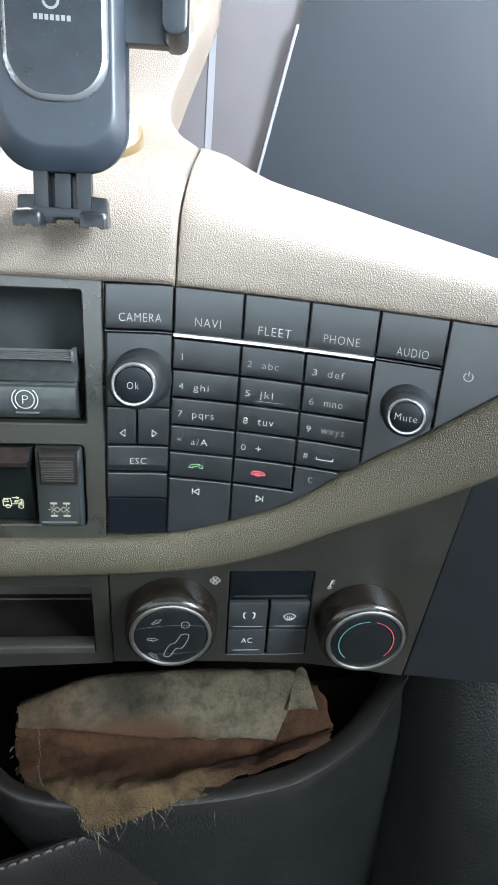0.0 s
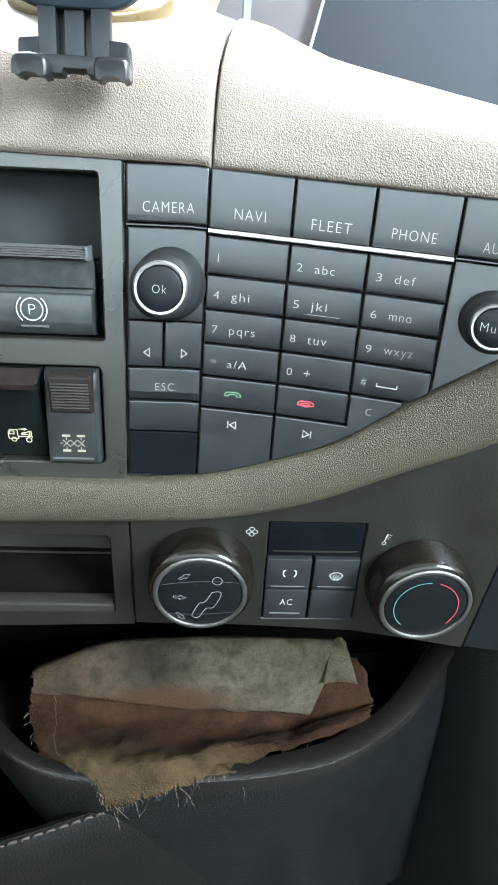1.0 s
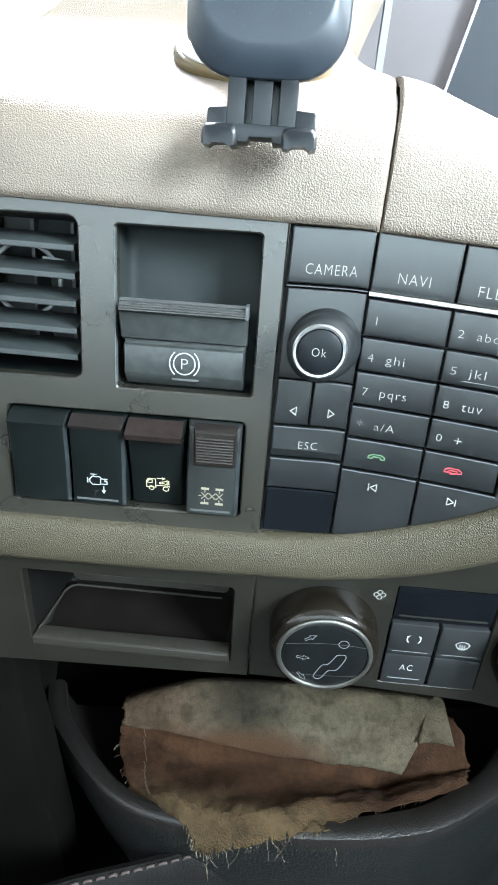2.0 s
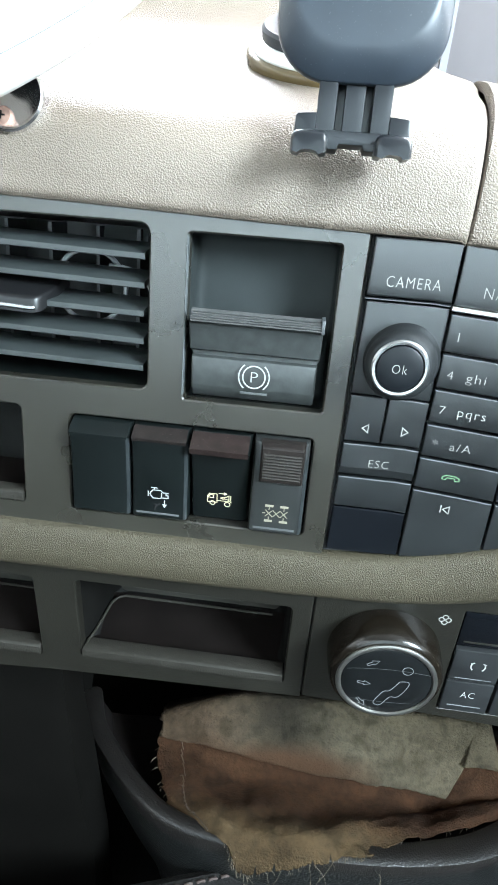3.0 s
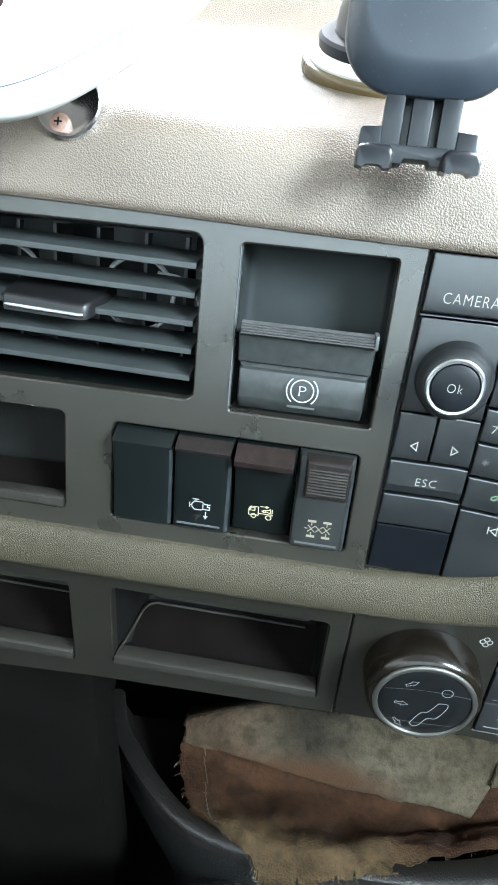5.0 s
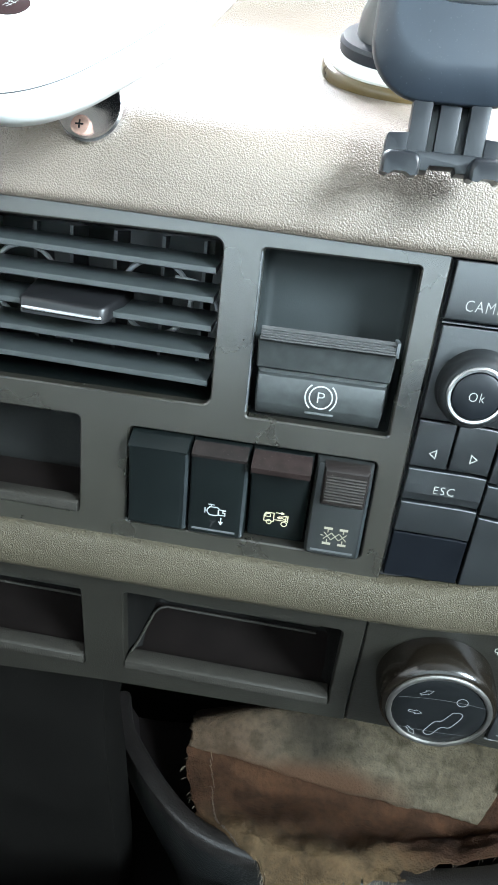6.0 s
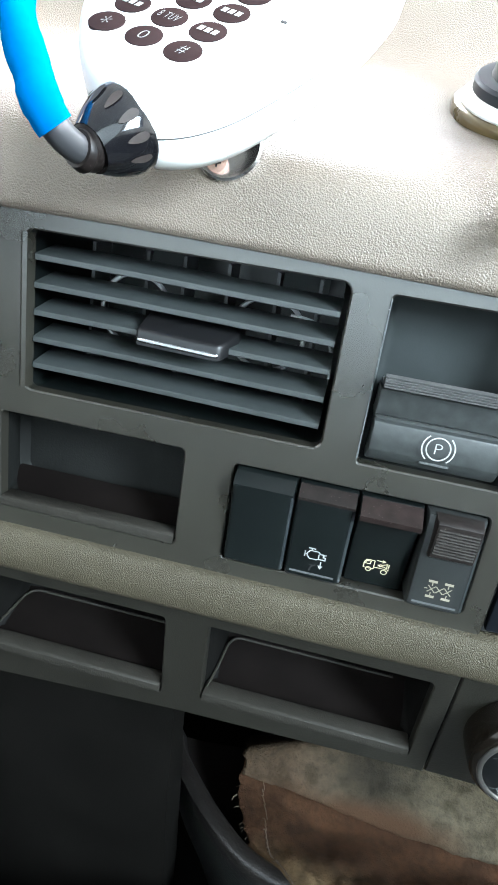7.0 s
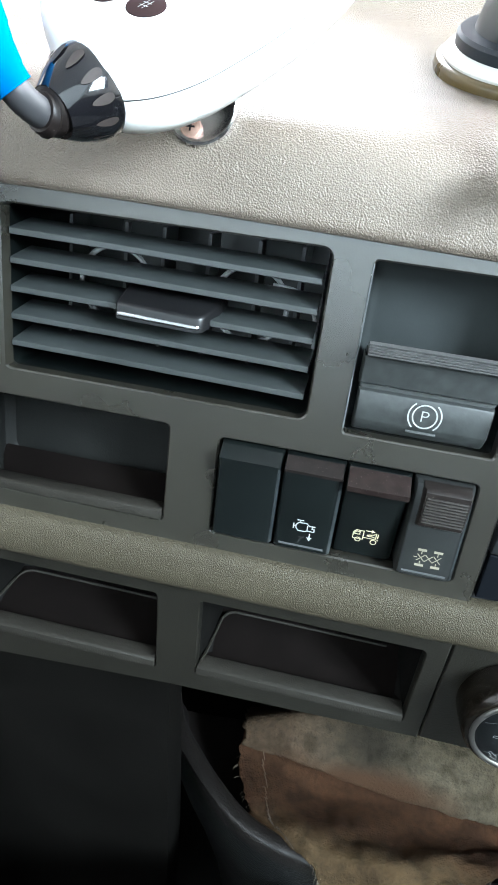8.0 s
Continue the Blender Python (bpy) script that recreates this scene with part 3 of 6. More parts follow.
loft(bm, rings, closed=False)
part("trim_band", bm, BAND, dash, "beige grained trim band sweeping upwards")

# upper fascia plate with its openings
VENT, SLOT = (-0.2165, -0.1000, 0.2045, 0.2635), (-0.0862, -0.0338, 0.2022, 0.2618)
CUB_U, SWITCHES = (-0.2262, -0.1498, 0.1520, 0.1935), (-0.1302, -0.0356, 0.1512, 0.1920)
bm = bmesh.new()
plate(bm, [(-0.0270, 0.1425), (-0.0247, 0.2668), (-0.10, 0.2690), (-0.16, 0.2715), (-0.42, 0.2730), (-0.42, 0.1425)],
      [rounded(*VENT, 0.0035), rounded(*SLOT, 0.0012), rounded(*CUB_U, 0.0022), rounded(*SWITCHES, 0.0022)], 0.0, 0.012, 0.0006, fascia, 0.006)
part("upper_fascia", bm, FASCIA, dash, "satin grey-black upper fascia plate")

# lower fascia plate with two cubbies
CUB_R, CUB_L = (-0.1312, -0.0360, -0.0535, -0.0076), (-0.2420, -0.1505, -0.0556, -0.0086)
bm = bmesh.new()
plate(bm, [(-0.0274, -0.0620), (-0.0274, 0.004), (-0.42, 0.004), (-0.42, -0.0850), (-0.235, -0.0725), (-0.145, -0.0660)],
      [rounded(*CUB_L, 0.002), rounded(*CUB_R, 0.002)], 0.0, 0.016, 0.0006, lower, 0.006)
part("lower_fascia", bm, PANEL, dash, "matt charcoal lower fascia plate")


def cubby(x0, x1, z0, z1, put, depth, lip, bead=True, splay=0.0, tilt=0.0):
    """An open bin behind an opening, with a raised lip along its foot."""
    b = bmesh.new()
    rr = rounded(x0 - 0.0005, x1 + 0.0005, z0 - 0.0005, z1 + 0.0005, 0.0025)
    mid = rounded(x0 + 0.002 - splay * 0.3, x1 - 0.001, z0 + lip * 0.4, z1 - 0.002, 0.004)
    end = rounded(x0 + 0.0035 - splay, x1 - 0.0015, z0 + 0.0012, z1 - 0.004, 0.004)
    last = rounded(x0 + 0.0065 - splay, x1 - 0.0045, z0 + 0.0042, z1 - 0.007, 0.004)
    loft(b, [[put(*p, -0.005) for p in rr], [put(*p, -0.012) for p in mid], [put(*p, -depth + 0.004) for p in end], [put(*p, -depth) for p in last]], cap1=True)
    part("storage_bin", b, BIN_SIDE_SHADED if bead else BINWALL, dash, "dark moulded storage bin")
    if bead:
        # paler slab over the back wall stands in for light reaching it
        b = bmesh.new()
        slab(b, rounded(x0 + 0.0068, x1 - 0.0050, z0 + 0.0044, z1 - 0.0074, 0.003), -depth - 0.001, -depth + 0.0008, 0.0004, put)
        part("bin_back", b, BINBACK_LIT, dash, "back wall of the bin, paled for the light on it")
        b = bmesh.new()
        rail = [(x0 + 0.0016, -0.004, lip * 0.9), (x0 + 0.0030, -0.012, lip * 0.95), (x0 + 0.0050, -depth * 0.75, lip * 0.95), (x0 + 0.0070, -depth + 0.0068, lip * 0.95), (x0 + 0.0105, -depth + 0.0050, lip * 0.95), (x1 - 0.008, -depth + 0.0050, lip * 0.9)]
        tube(b, [put(x, z0 + h, n) for x, n, h in rail], 0.0007, 8)
        part("tray_bead", b, LIP, dash, "worn bead round the bin's inner tray")
    # brown floor sheet, its tone lowered for shade in the bin
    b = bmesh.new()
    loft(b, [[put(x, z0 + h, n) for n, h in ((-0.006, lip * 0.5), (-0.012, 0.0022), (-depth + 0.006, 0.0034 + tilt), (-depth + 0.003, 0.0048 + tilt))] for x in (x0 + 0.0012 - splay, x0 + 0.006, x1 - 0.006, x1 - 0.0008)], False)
    part("bin_floor", b, BIN, dash, "brown bin floor, darkened for the shade inside")
    b = bmesh.new()
    sec = [(-0.0075, 0.0006), (-0.0075, lip * 0.86), (-0.0068, lip * 0.95), (-0.0006, lip), (0.0004, lip * 0.97), (0.0009, lip * 0.88), (0.0014, 0.0012), (0.0012, 0.0007), (0.0004, 0.0002)]
    rings = []
    for x, k in ((x0 + 0.0006, 0.9), (x0 + 0.0012, 1.0), (x1 - 0.0012, 1.0), (x1 - 0.0006, 0.9)):
        rings.append([put(x, z0 + h * k, n * k) for n, h in sec])
    loft(b, rings, True, True, True)
    part("storage_lip", b, LIP, dash, "worn charcoal lip of a storage bin")


cubby(*CUB_U, fascia, 0.030, 0.0046, False, 0.010, 0.002)
cubby(*CUB_R, lower, 0.042, 0.0052)
cubby(*CUB_L, lower, 0.042, 0.0052)

# panels of the passenger side behind and beside the pads
bm = bmesh.new()
grid = [[(x, 0.462 + 0.1 * max(x - 0.1, 0), z) for z in (0.10, 0.3, 0.5, 0.7)] for x in (0.053, 0.2, 0.45, 0.9)]
loft(bm, [[(0.0515 + 0.24 * (z - 0.30), 0.462, z) for z in (0.10, 0.3, 0.5, 0.7)]] + grid[1:], closed=False)
part("passenger_panel", bm, NAVY, dash, "dark blue-grey passenger side panel")
bm = bmesh.new()
loft(bm, [[(x0 + k * (z - 0.30), y, z) for z in (0.10, 0.3, 0.5, 0.7)] for x0, k, y in ((-0.12, 0.0, 0.474), (0.0195, 0.03, 0.472), (0.023, 0.03, 0.472), (0.0525, 0.24, 0.468))], closed=False)
part("pillar_panel", bm, GREY_TRIM, dash, "grey-mauve pillar trim panel")
bm = bmesh.new()
loft(bm, [[(x + 0.03 * (z - 0.30), y, z) for x, y in ((0.0174, 0.474), (0.0178, 0.4712), (0.0222, 0.4712), (0.0226, 0.474))] for z in (0.10, 0.3, 0.5, 0.7)], closed=True, cap0=True, cap1=True)
part("pillar_strip", bm, LAVENDER, dash, "pale lavender strip down the pillar trim")
bm = bmesh.new()
loft(bm, [[(0.0490 + o + 0.24 * (z - 0.30), 0.462 - d, z) for o, d in ((0.0, 0.0), (0.0003, 0.002), (0.0021, 0.002), (0.0024, 0.0))] for z in (0.29, 0.36, 0.419)], closed=True, cap0=True, cap1=True)
part("trim_strip", bm, LAVENDER, dash, "thin pale trim strip")


# ---- air vent ----
def air_vent():
    v = thing("air_vent", "black dashboard air vent with five horizontal slats and a chrome-tipped tab", "air vent", (-0.158, 0.264, 0.2045))
    x0, x1, z0, z1 = VENT
    bm = bmesh.new()
    a, b = rounded(x0 - 0.0004, x1 + 0.0004, z0 - 0.0004, z1 + 0.0004, 0.0036), rounded(x0 + 0.004, x1 - 0.004, z0 + 0.003, z1 - 0.003, 0.003)
    loft(bm, [[fascia(*p, -0.0045) for p in a], [fascia(*p, -0.016) for p in a], [fascia(*p, -0.062) for p in b]], cap1=True)
    part("housing", bm, ROCKER, v, "black vent housing")
    bm = bmesh.new()
    loft(bm, [[fascia(x0 - 0.0016, z, 0.0002) for z in (z0 + 0.001, z1 - 0.001)], [fascia(x0 - 0.0006, z, 0.0009) for z in (z0 + 0.001, z1 - 0.001)],
          [fascia(x0 + 0.0012, z, 0.0008) for z in (z0 + 0.001, z1 - 0.001)], [fascia(x0 + 0.0018, z, -0.004) for z in (z0 + 0.001, z1 - 0.001)]], closed=False)
    part("edge_bead", bm, FASCIA, v, "raised bead along the vent's edge")
    for k in range(5):
        zc = 0.2545 - 0.0101 * k
        bm = bmesh.new()
        sec = [(-0.0031, -0.0019), (-0.0027, -0.0016), (-0.0027, 0.0002), (-0.0030, 0.0005), (-0.0180, 0.0034), (-0.0190, 0.0030), (-0.0180, 0.0020), (-0.0046, -0.0016)]
        loft(bm, [[fascia(x, zc + h + sag, n) for n, h in sec] for x, sag in ((x0 + 0.0022, 0.0004), (x0 + 0.04, 0.0), (x1 - 0.03, -0.0009), (x1 - 0.0022, -0.0014))], True, True, True)
        part("slat", bm, SLAT, v)
    # tab that steers the slats
    bm = bmesh.new()
    poly = [(-0.1722, -0.020), (-0.1366, -0.020), (-0.1366, -0.0085), (-0.1392, -0.0012), (-0.1402, 0.0008), (-0.1414, 0.0018), (-0.1426, 0.0022), (-0.1712, 0.0022), (-0.1722, 0.001)]
    tab = lambda a, b, n: Vector((a, 0.264 - b, 0.2328 + n - 0.36 * b - 0.03 * (a + 0.157)))
    slab(bm, poly, -0.002, 0.0036, 0.0012, tab)
    ob = part("tab", bm, TAB_TOP, v, "satin black tab")
    bm = bmesh.new()
    band = ((-0.0019, -0.0004), (-0.0018, 0.0006), (-0.0014, 0.0011), (-0.0009, 0.0012), (-0.0001, 0.0009), (0.0005, 0.0005), (0.0008, -0.0002))
    loft(bm, [[(x, 0.264 - 0.0014 - d + back, 0.2326 + h - 0.03 * (x + 0.157)) for h, d in band] for x, back in ((-0.1724, 0.004), (-0.1721, 0.0012), (-0.1712, 0.0002), (-0.1690, 0.0), (-0.1436, 0.0), (-0.1418, 0.0003), (-0.1406, 0.0016), (-0.1398, 0.004))], False)
    part("tab_edge", bm, TAB_CHROME, ob, "chrome front edge of the tab")
    # upright vanes and the two round linkages behind the slats
    for x in (-0.2040, -0.1812, -0.1660, -0.1480, -0.1285, -0.1120):
        bm = bmesh.new()
        loft(bm, [[fascia(x + dx, z, n) for dx, n in ((-0.0007, -0.0300), (0.0007, -0.0300), (0.0007, -0.046), (-0.0007, -0.046))] for z in (z0 + 0.003, z1 - 0.003)], True, True, True)
        part("upright_vane", bm, VANE, v)
    for cx in (-0.1812, -0.1285):
        bm = bmesh.new()
        tube(bm, [fascia(a, b, -0.0215) for a, b in arc(cx, 0.2382, 0.0140, 0, 360, 30)], 0.0010, 6, False)
        part("link_ring", bm, LINK, v)
        bm = bmesh.new()
        tube(bm, [fascia(p[0], p[1], -0.0195) for p in smooth_line([(cx + 0.008, 0.2470, 0), (cx + 0.018, 0.2455, 0), (cx + 0.0245, 0.2380, 0), (cx + 0.026, 0.226, 0)], 5)], 0.0007, 6)
        part("link_arm", bm, LINK, v)
    for x, w in ((-0.176, 0.016), (-0.118, 0.018)):
        bm = bmesh.new()
        loft(bm, [[fascia(x + dx, z, n) for z, n in ((0.2505, -0.030), (0.2610, -0.034))] for dx in (-w / 2, -w / 4, w / 4, w / 2)], False)
        part("inner_flap", bm, SLAT, v)
    own(v)


air_vent()


# ---- parking brake ----
def parking_brake():
    p = thing("parking_brake_control", "black parking brake paddle with a white symbol in its recess", "parking brake", (-0.060, 0.264, 0.2022))
    x0, x1, z0, z1 = SLOT
    bm = bmesh.new()
    a = rounded(x0 - 0.0004, x1 + 0.0004, z0 - 0.0004, z1 + 0.0004, 0.0016, seg=8)
    rings = [[fascia(*q, -0.0045) for q in a]]
    for n, i, j, r in ((-0.010, 0.0001, 0.0001, 0.0016), (-0.0150, 0.0002, 0.0002, 0.0018), (-0.0172, 0.0007, 0.0006, 0.0022), (-0.0184, 0.0018, 0.0014, 0.003), (-0.0190, 0.0036, 0.0026, 0.004)):
        rings.append([fascia(*q, n) for q in rounded(x0 + i, x1 - i * 0.3, z0 + j, z1 - j * 0.5, r, seg=8)])
    loft(bm, rings, cap1=True)
    part("recess", bm, RECESS, p, "scooped blue-black recess")
    # strip with scuff spots; its pale base paints light caught from the right
    bm = bmesh.new()
    loft(bm, [[fascia(x0 - 0.0007, z, 0.0001), fascia(x0 - 0.0005, z, 0.0004), fascia(x0 - 0.0001, z, 0.0003), fascia(x0 + 0.0001, z, -0.0015)] for z in (z0 + 0.002, z0 + 0.03, z1 - 0.001)], False)
    part("edge_glint", bm, SCUFF_GLINT, p, "scuffed edge with a painted highlight")
    xa, xb = -0.0842, -0.0370
    prof = [(0.2026, -0.012), (0.2028, -0.0075), (0.2034, -0.0050), (0.2044, -0.0036), (0.2082, -0.0006), (0.2092, -0.0001), (0.2185, 0.0006), (0.2192, 0.0002), (0.2198, -0.0016), (0.2212, -0.0018), (0.2218, 0.0004), (0.2224, 0.0018),
            (0.2320, 0.0052), (0.2326, 0.0062)]
    bm = bmesh.new()
    loft(bm, [[fascia(x + (0.0006 if z < 0.22 else 0) * s, z, n - d) for z, n in prof] for x, d, s in ((xa, 0.012, 1), (xa, 0.0012, 1), (xa + 0.0006, 0.0002, 1), (xa + 0.0015, 0, 1), (xb - 0.0015, 0, -1), (xb - 0.0006, 0.0002, -1), (xb, 0.0012, -1), (xb, 0.012, -1))], False)
    lever = part("paddle", bm, PADDLE, p, "satin black paddle")
    bm = bmesh.new()
    lip = [(0.2326, 0.0040), (0.2328, 0.0072)]
    for k in range(5):
        z = 0.2330 + 0.0008 * k
        lip += [(z, 0.0074 - 0.0002 * k), (z + 0.0002, 0.0080 - 0.0003 * k), (z + 0.0005, 0.0080 - 0.0003 * k), (z + 0.0007, 0.0074 - 0.0003 * k)]
    lip += [(0.2374, 0.0056), (0.2370, 0.0042), (0.2350, 0.0010), (0.2326, -0.004), (0.2320, -0.015), (0.2300, -0.015)]
    loft(bm, [[fascia(x, z, n) for z, n in lip] for x in (xa + 0.0010, xb)], True, True, True)
    grip = part("ribbed_grip", bm, GRIP, p, "dusty ribbed grip edge")
    bm = bmesh.new()
    slab(bm, [(xb - 0.0009, 0.2324), (xb + 0.0003, 0.2324), (xb + 0.0003, 0.2374), (xb - 0.0009, 0.2374)], 0.0, 0.0081, 0.0004, fascia)
    part("grip_end", bm, GRIP_END, grip, "rubbed pale end of the grip")

    def symbol(b):
        n = 0.0013
        c = (-0.0600, 0.2137)
        stroke(b, arc(*c, 0.0041, 0, 360, 28)[:-1], 0.0005, fascia, n, True)
        for s in (0, 180):
            stroke(b, arc(*c, 0.0056, s - 50, s + 50, 12), 0.0005, fascia, n)
        letters(b, "P", c[0] + 0.0001, c[1], 0.0026, 0.0038, fascia, n)
    bm = bmesh.new()
    slab(bm, [(-0.0650, 0.20665), (-0.0548, 0.20665), (-0.0548, 0.20735), (-0.0650, 0.20735)], -0.003, -0.0004, 0.0001, fascia)
    part("indicator_bar", bm, PRINT_FAINT, lever, "faint grey indicator bar")
    printed("symbol", lever, PRINT_WHITE, symbol, "white ringed P symbol")
    own(p)


parking_brake()


# ---- rocker switches ----
def rocker(x0, x1, prof, ledge, label, draw=None, mat_print=None, bar=False, ribbed=False, skin=None, ledge_skin=None, worn=True):
    s = thing("rocker_switch", label, "switch", ((x0 + x1) / 2, 0.264, 0.152), "rocker switches in the fascia")
    bm = bmesh.new()
    e = 0.0009
    loft(bm, [[fascia(x, z, n - d) for z, n in prof] for x, d in ((x0, 0.016), (x0, 0.0024), (x0 + 0.0005, 0.0010), (x0 + e, 0.0004), (x0 + 0.0024, 0), (x1 - 0.0030, 0), (x1 - 0.0014, 0.0005), (x1 - 0.0006, 0.0013), (x1, 0.0028), (x1, 0.016))], False)
    body = part("rocker", bm, skin or ROCKER, s, "satin black rocker")
    # pale strip: the side light's highlight painted along the rubbed right edge
    if worn:
        top_n = len(prof) - 3
        bm = bmesh.new()
        loft(bm, [[fascia(x + 0.00012, z, n - d + 0.00012) for z, n in prof[1:top_n]] for x, d in ((x1 - 0.0014, 0.0005), (x1 - 0.0006, 0.0013), (x1 - 0.0002, 0.0022))], False)
        part("edge", bm, EDGE_GLINT, s, "rubbed edge with its highlight in the colour")
    if ledge:
        (za, na), (zb, nb), (zc, nc) = ledge
        bm = bmesh.new()
        loft(bm, [[fascia(x, z, n) for z, n in ((za, na), ((za + zb) / 2, (na + nb) / 2 + 0.0003), (zb, nb), (zb - 0.0006, nb - 0.0001), (zc, nc), (zc, nc - 0.004))] for x in (x0 + 0.0006, x0 + 0.0012, x1 - 0.0012, x1 - 0.0006)], False)
        part("ledge", bm, ledge_skin or DUSTY, s, "worn top ledge")
    if ribbed:
        xa, xb = x0 + 0.0029, x1 - 0.0016
        bm = bmesh.new()
        sec = [(0.1909, -0.002), (0.1909, 0.0040), (0.1900, 0.0072), (0.1890, 0.0080), (0.1872, 0.0078), (0.1764, 0.0066), (0.1752, 0.0062), (0.1746, 0.0052), (0.1744, 0.001)]
        loft(bm, [[fascia(x, z, n - d) for z, n in sec] for x, d in ((xa, 0.004), (xa + 0.0001, 0.0010), (xa + 0.0007, 0), (xb - 0.0007, 0), (xb - 0.0001, 0.0010), (xb, 0.004))], False, True, True)
        tab = part("lock_tab", bm, TAB, s, "dusty brown-black lock tab")
        for k in range(9):
            z = 0.1872 - 0.00122 * k
            n = 0.0080 - 0.00013 * k
            bm = bmesh.new()
            slab(bm, [(xa + 0.0013, z - 0.00052), (xb - 0.0011, z - 0.00052), (xb - 0.0011, z), (xa + 0.0013, z)], n - 0.003, n + 0.0006, 0.00016, fascia)
            part("rib", bm, RIB, tab)
    if bar:
        zb = prof[0][0] + 0.0024
        nb = lerp_table(sorted((z, n) for z, n in prof), zb) + 0.00025
        printed("indicator_bar", s, PRINT_FAINT, lambda b: fill(b, [(x0 + 0.0022, zb), (x1 - 0.0028, zb), (x1 - 0.0028, zb + 0.0009), (x0 + 0.0022, zb + 0.0009)], fascia, nb), "pale indicator bar")
    if draw:
        cz = 0.1612
        n = lerp_table(sorted((z, q) for z, q in prof), cz)
        n2 = lerp_table(sorted((z, q) for z, q in prof), cz + 0.004)
        tilt = (n2 - n) / 0.004
        put = lambda a, b, k: fascia((x0 + x1) / 2 + a, cz + b, n + tilt * b + 0.0003 + k)
        printed("symbol", body, mat_print, lambda b: draw(b, put))
        if draw is engine_symbol:
            printed("scuff", body, BLACK, lambda b: scuff_mark(b, put), "dark scuff mark")
    own(s)


def scuff_mark(b, put):
    stroke(b, [(0.0006, -0.0016), (-0.0010, -0.0030), (-0.0016, -0.0050)], 0.0005, put, 0)
    stroke(b, [(-0.0004, -0.0022), (-0.0020, -0.0020)], 0.0004, put, 0)


def engine_symbol(b, put):
    w = 0.00045
    stroke(b, [(-0.0032, 0.0030), (-0.0022, 0.0042), (0.0008, 0.0042), (0.0018, 0.0033), (0.0030, 0.0033), (0.0030, 0.0022), (0.0038, 0.0022), (0.0038, 0.0010), (0.0012, 0.0010), (0.0004, 0.0006), (-0.0022, 0.0006), (-0.0032, 0.0018)], w, put, 0, True)
    stroke(b, [(-0.0017, 0.0042), (-0.0017, 0.0052)], w, put, 0)
    stroke(b, [(-0.0030, 0.0052), (-0.0004, 0.0052)], w, put, 0)
    stroke(b, [(-0.0041, 0.0036), (-0.0041, 0.0012)], w, put, 0)
    stroke(b, [(-0.0032, 0.0024), (-0.0041, 0.0024)], w, put, 0)
    stroke(b, [(0.0012, 0.0033), (0.0012, 0.0010)], w, put, 0)
    stroke(b, [(0.0030, 0.0030), (0.0041, 0.0034)], w, put, 0)
    stroke(b, [(0.0024, 0.0000), (0.0024, -0.0022)], w, put, 0)
    fill(b, [(0.0014, -0.0018), (0.0034, -0.0018), (0.0024, -0.0034)], put, 0)


def truck_symbol(b, put):
    w = 0.00036
    stroke(b, [(-0.0046, -0.0012), (-0.0046, 0.0016), (-0.0038, 0.0030), (-0.0008, 0.0030), (-0.0008, -0.0012)], w, put, 0, True)
    stroke(b, [(-0.0044, 0.0010), (-0.0022, 0.0010), (-0.0022, 0.0024), (-0.0036, 0.0024)], w, put, 0, True)
    stroke(b, arc(-0.0026, -0.0016, 0.0010, 0, 360, 14)[:-1], w, put, 0, True)
    stroke(b, arc(0.0034, -0.0018, 0.0011, 0, 360, 14)[:-1], w, put, 0, True)
    stroke(b, [(-0.0006, -0.0002), (0.0048, -0.0002), (0.0048, -0.0008)], w, put, 0)
    fill(b, [(0.0006, 0.0007), (0.0011, 0.0007), (0.0011, 0.0015), (0.0006, 0.0015)], put, 0)
    stroke(b, [(0.0013, 0.0007), (0.0028, 0.0009), (0.0040, 0.0004), (0.0040, 0.0025), (0.0028, 0.0018), (0.0013, 0.0016)], w, put, 0, True)
    stroke(b, [(0.0021, 0.0008), (0.0021, 0.0017)], w, put, 0)
    stroke(b, [(0.0047, 0.0003), (0.0047, 0.0026)], w, put, 0)
    stroke(b, [(-0.0002, 0.0034), (0.0022, 0.0034)], w, put, 0)
    fill(b, [(0.0020, 0.0026), (0.0034, 0.0034), (0.0020, 0.0042)], put, 0)


def axle_symbol(b, put):
    w = 0.00034
    for x in (-0.0026, 0.0032):
        for z in (0.0034, -0.0030):
            fill(b, [(x - 0.0016, z - 0.0005), (x + 0.0016, z - 0.0005), (x + 0.0016, z + 0.0005), (x - 0.0016, z + 0.0005)], put, 0)
            stroke(b, [(x, z), (x, 0.0016 if z > 0 else -0.0012)], w, put, 0)
    for c in (-0.0026, 0.0003, 0.0032):
        stroke(b, [(c - 0.0014, 0.0016), (c + 0.0014, -0.0012)], w, put, 0)
        stroke(b, [(c - 0.0014, -0.0012), (c + 0.0014, 0.0016)], w, put, 0)
    stroke(b, [(-0.0052, 0.0002), (-0.0040, 0.0002)], w, put, 0)


FLAT = [(0.1522, -0.004), (0.1524, 0.0018), (0.1534, 0.0028), (0.160, 0.0030), (0.172, 0.0038), (0.184, 0.0054)]
rocker(-0.1290, -0.1052, FLAT + [(0.1862, 0.0058), (0.1872, 0.0052), (0.1908, 0.0006), (0.1912, -0.005)], ((0.1906, 0.0012), (0.1868, 0.0061), (0.1860, 0.0060)),
       "plain black rocker switch blank beside other switches", ledge_skin=ROCKER)
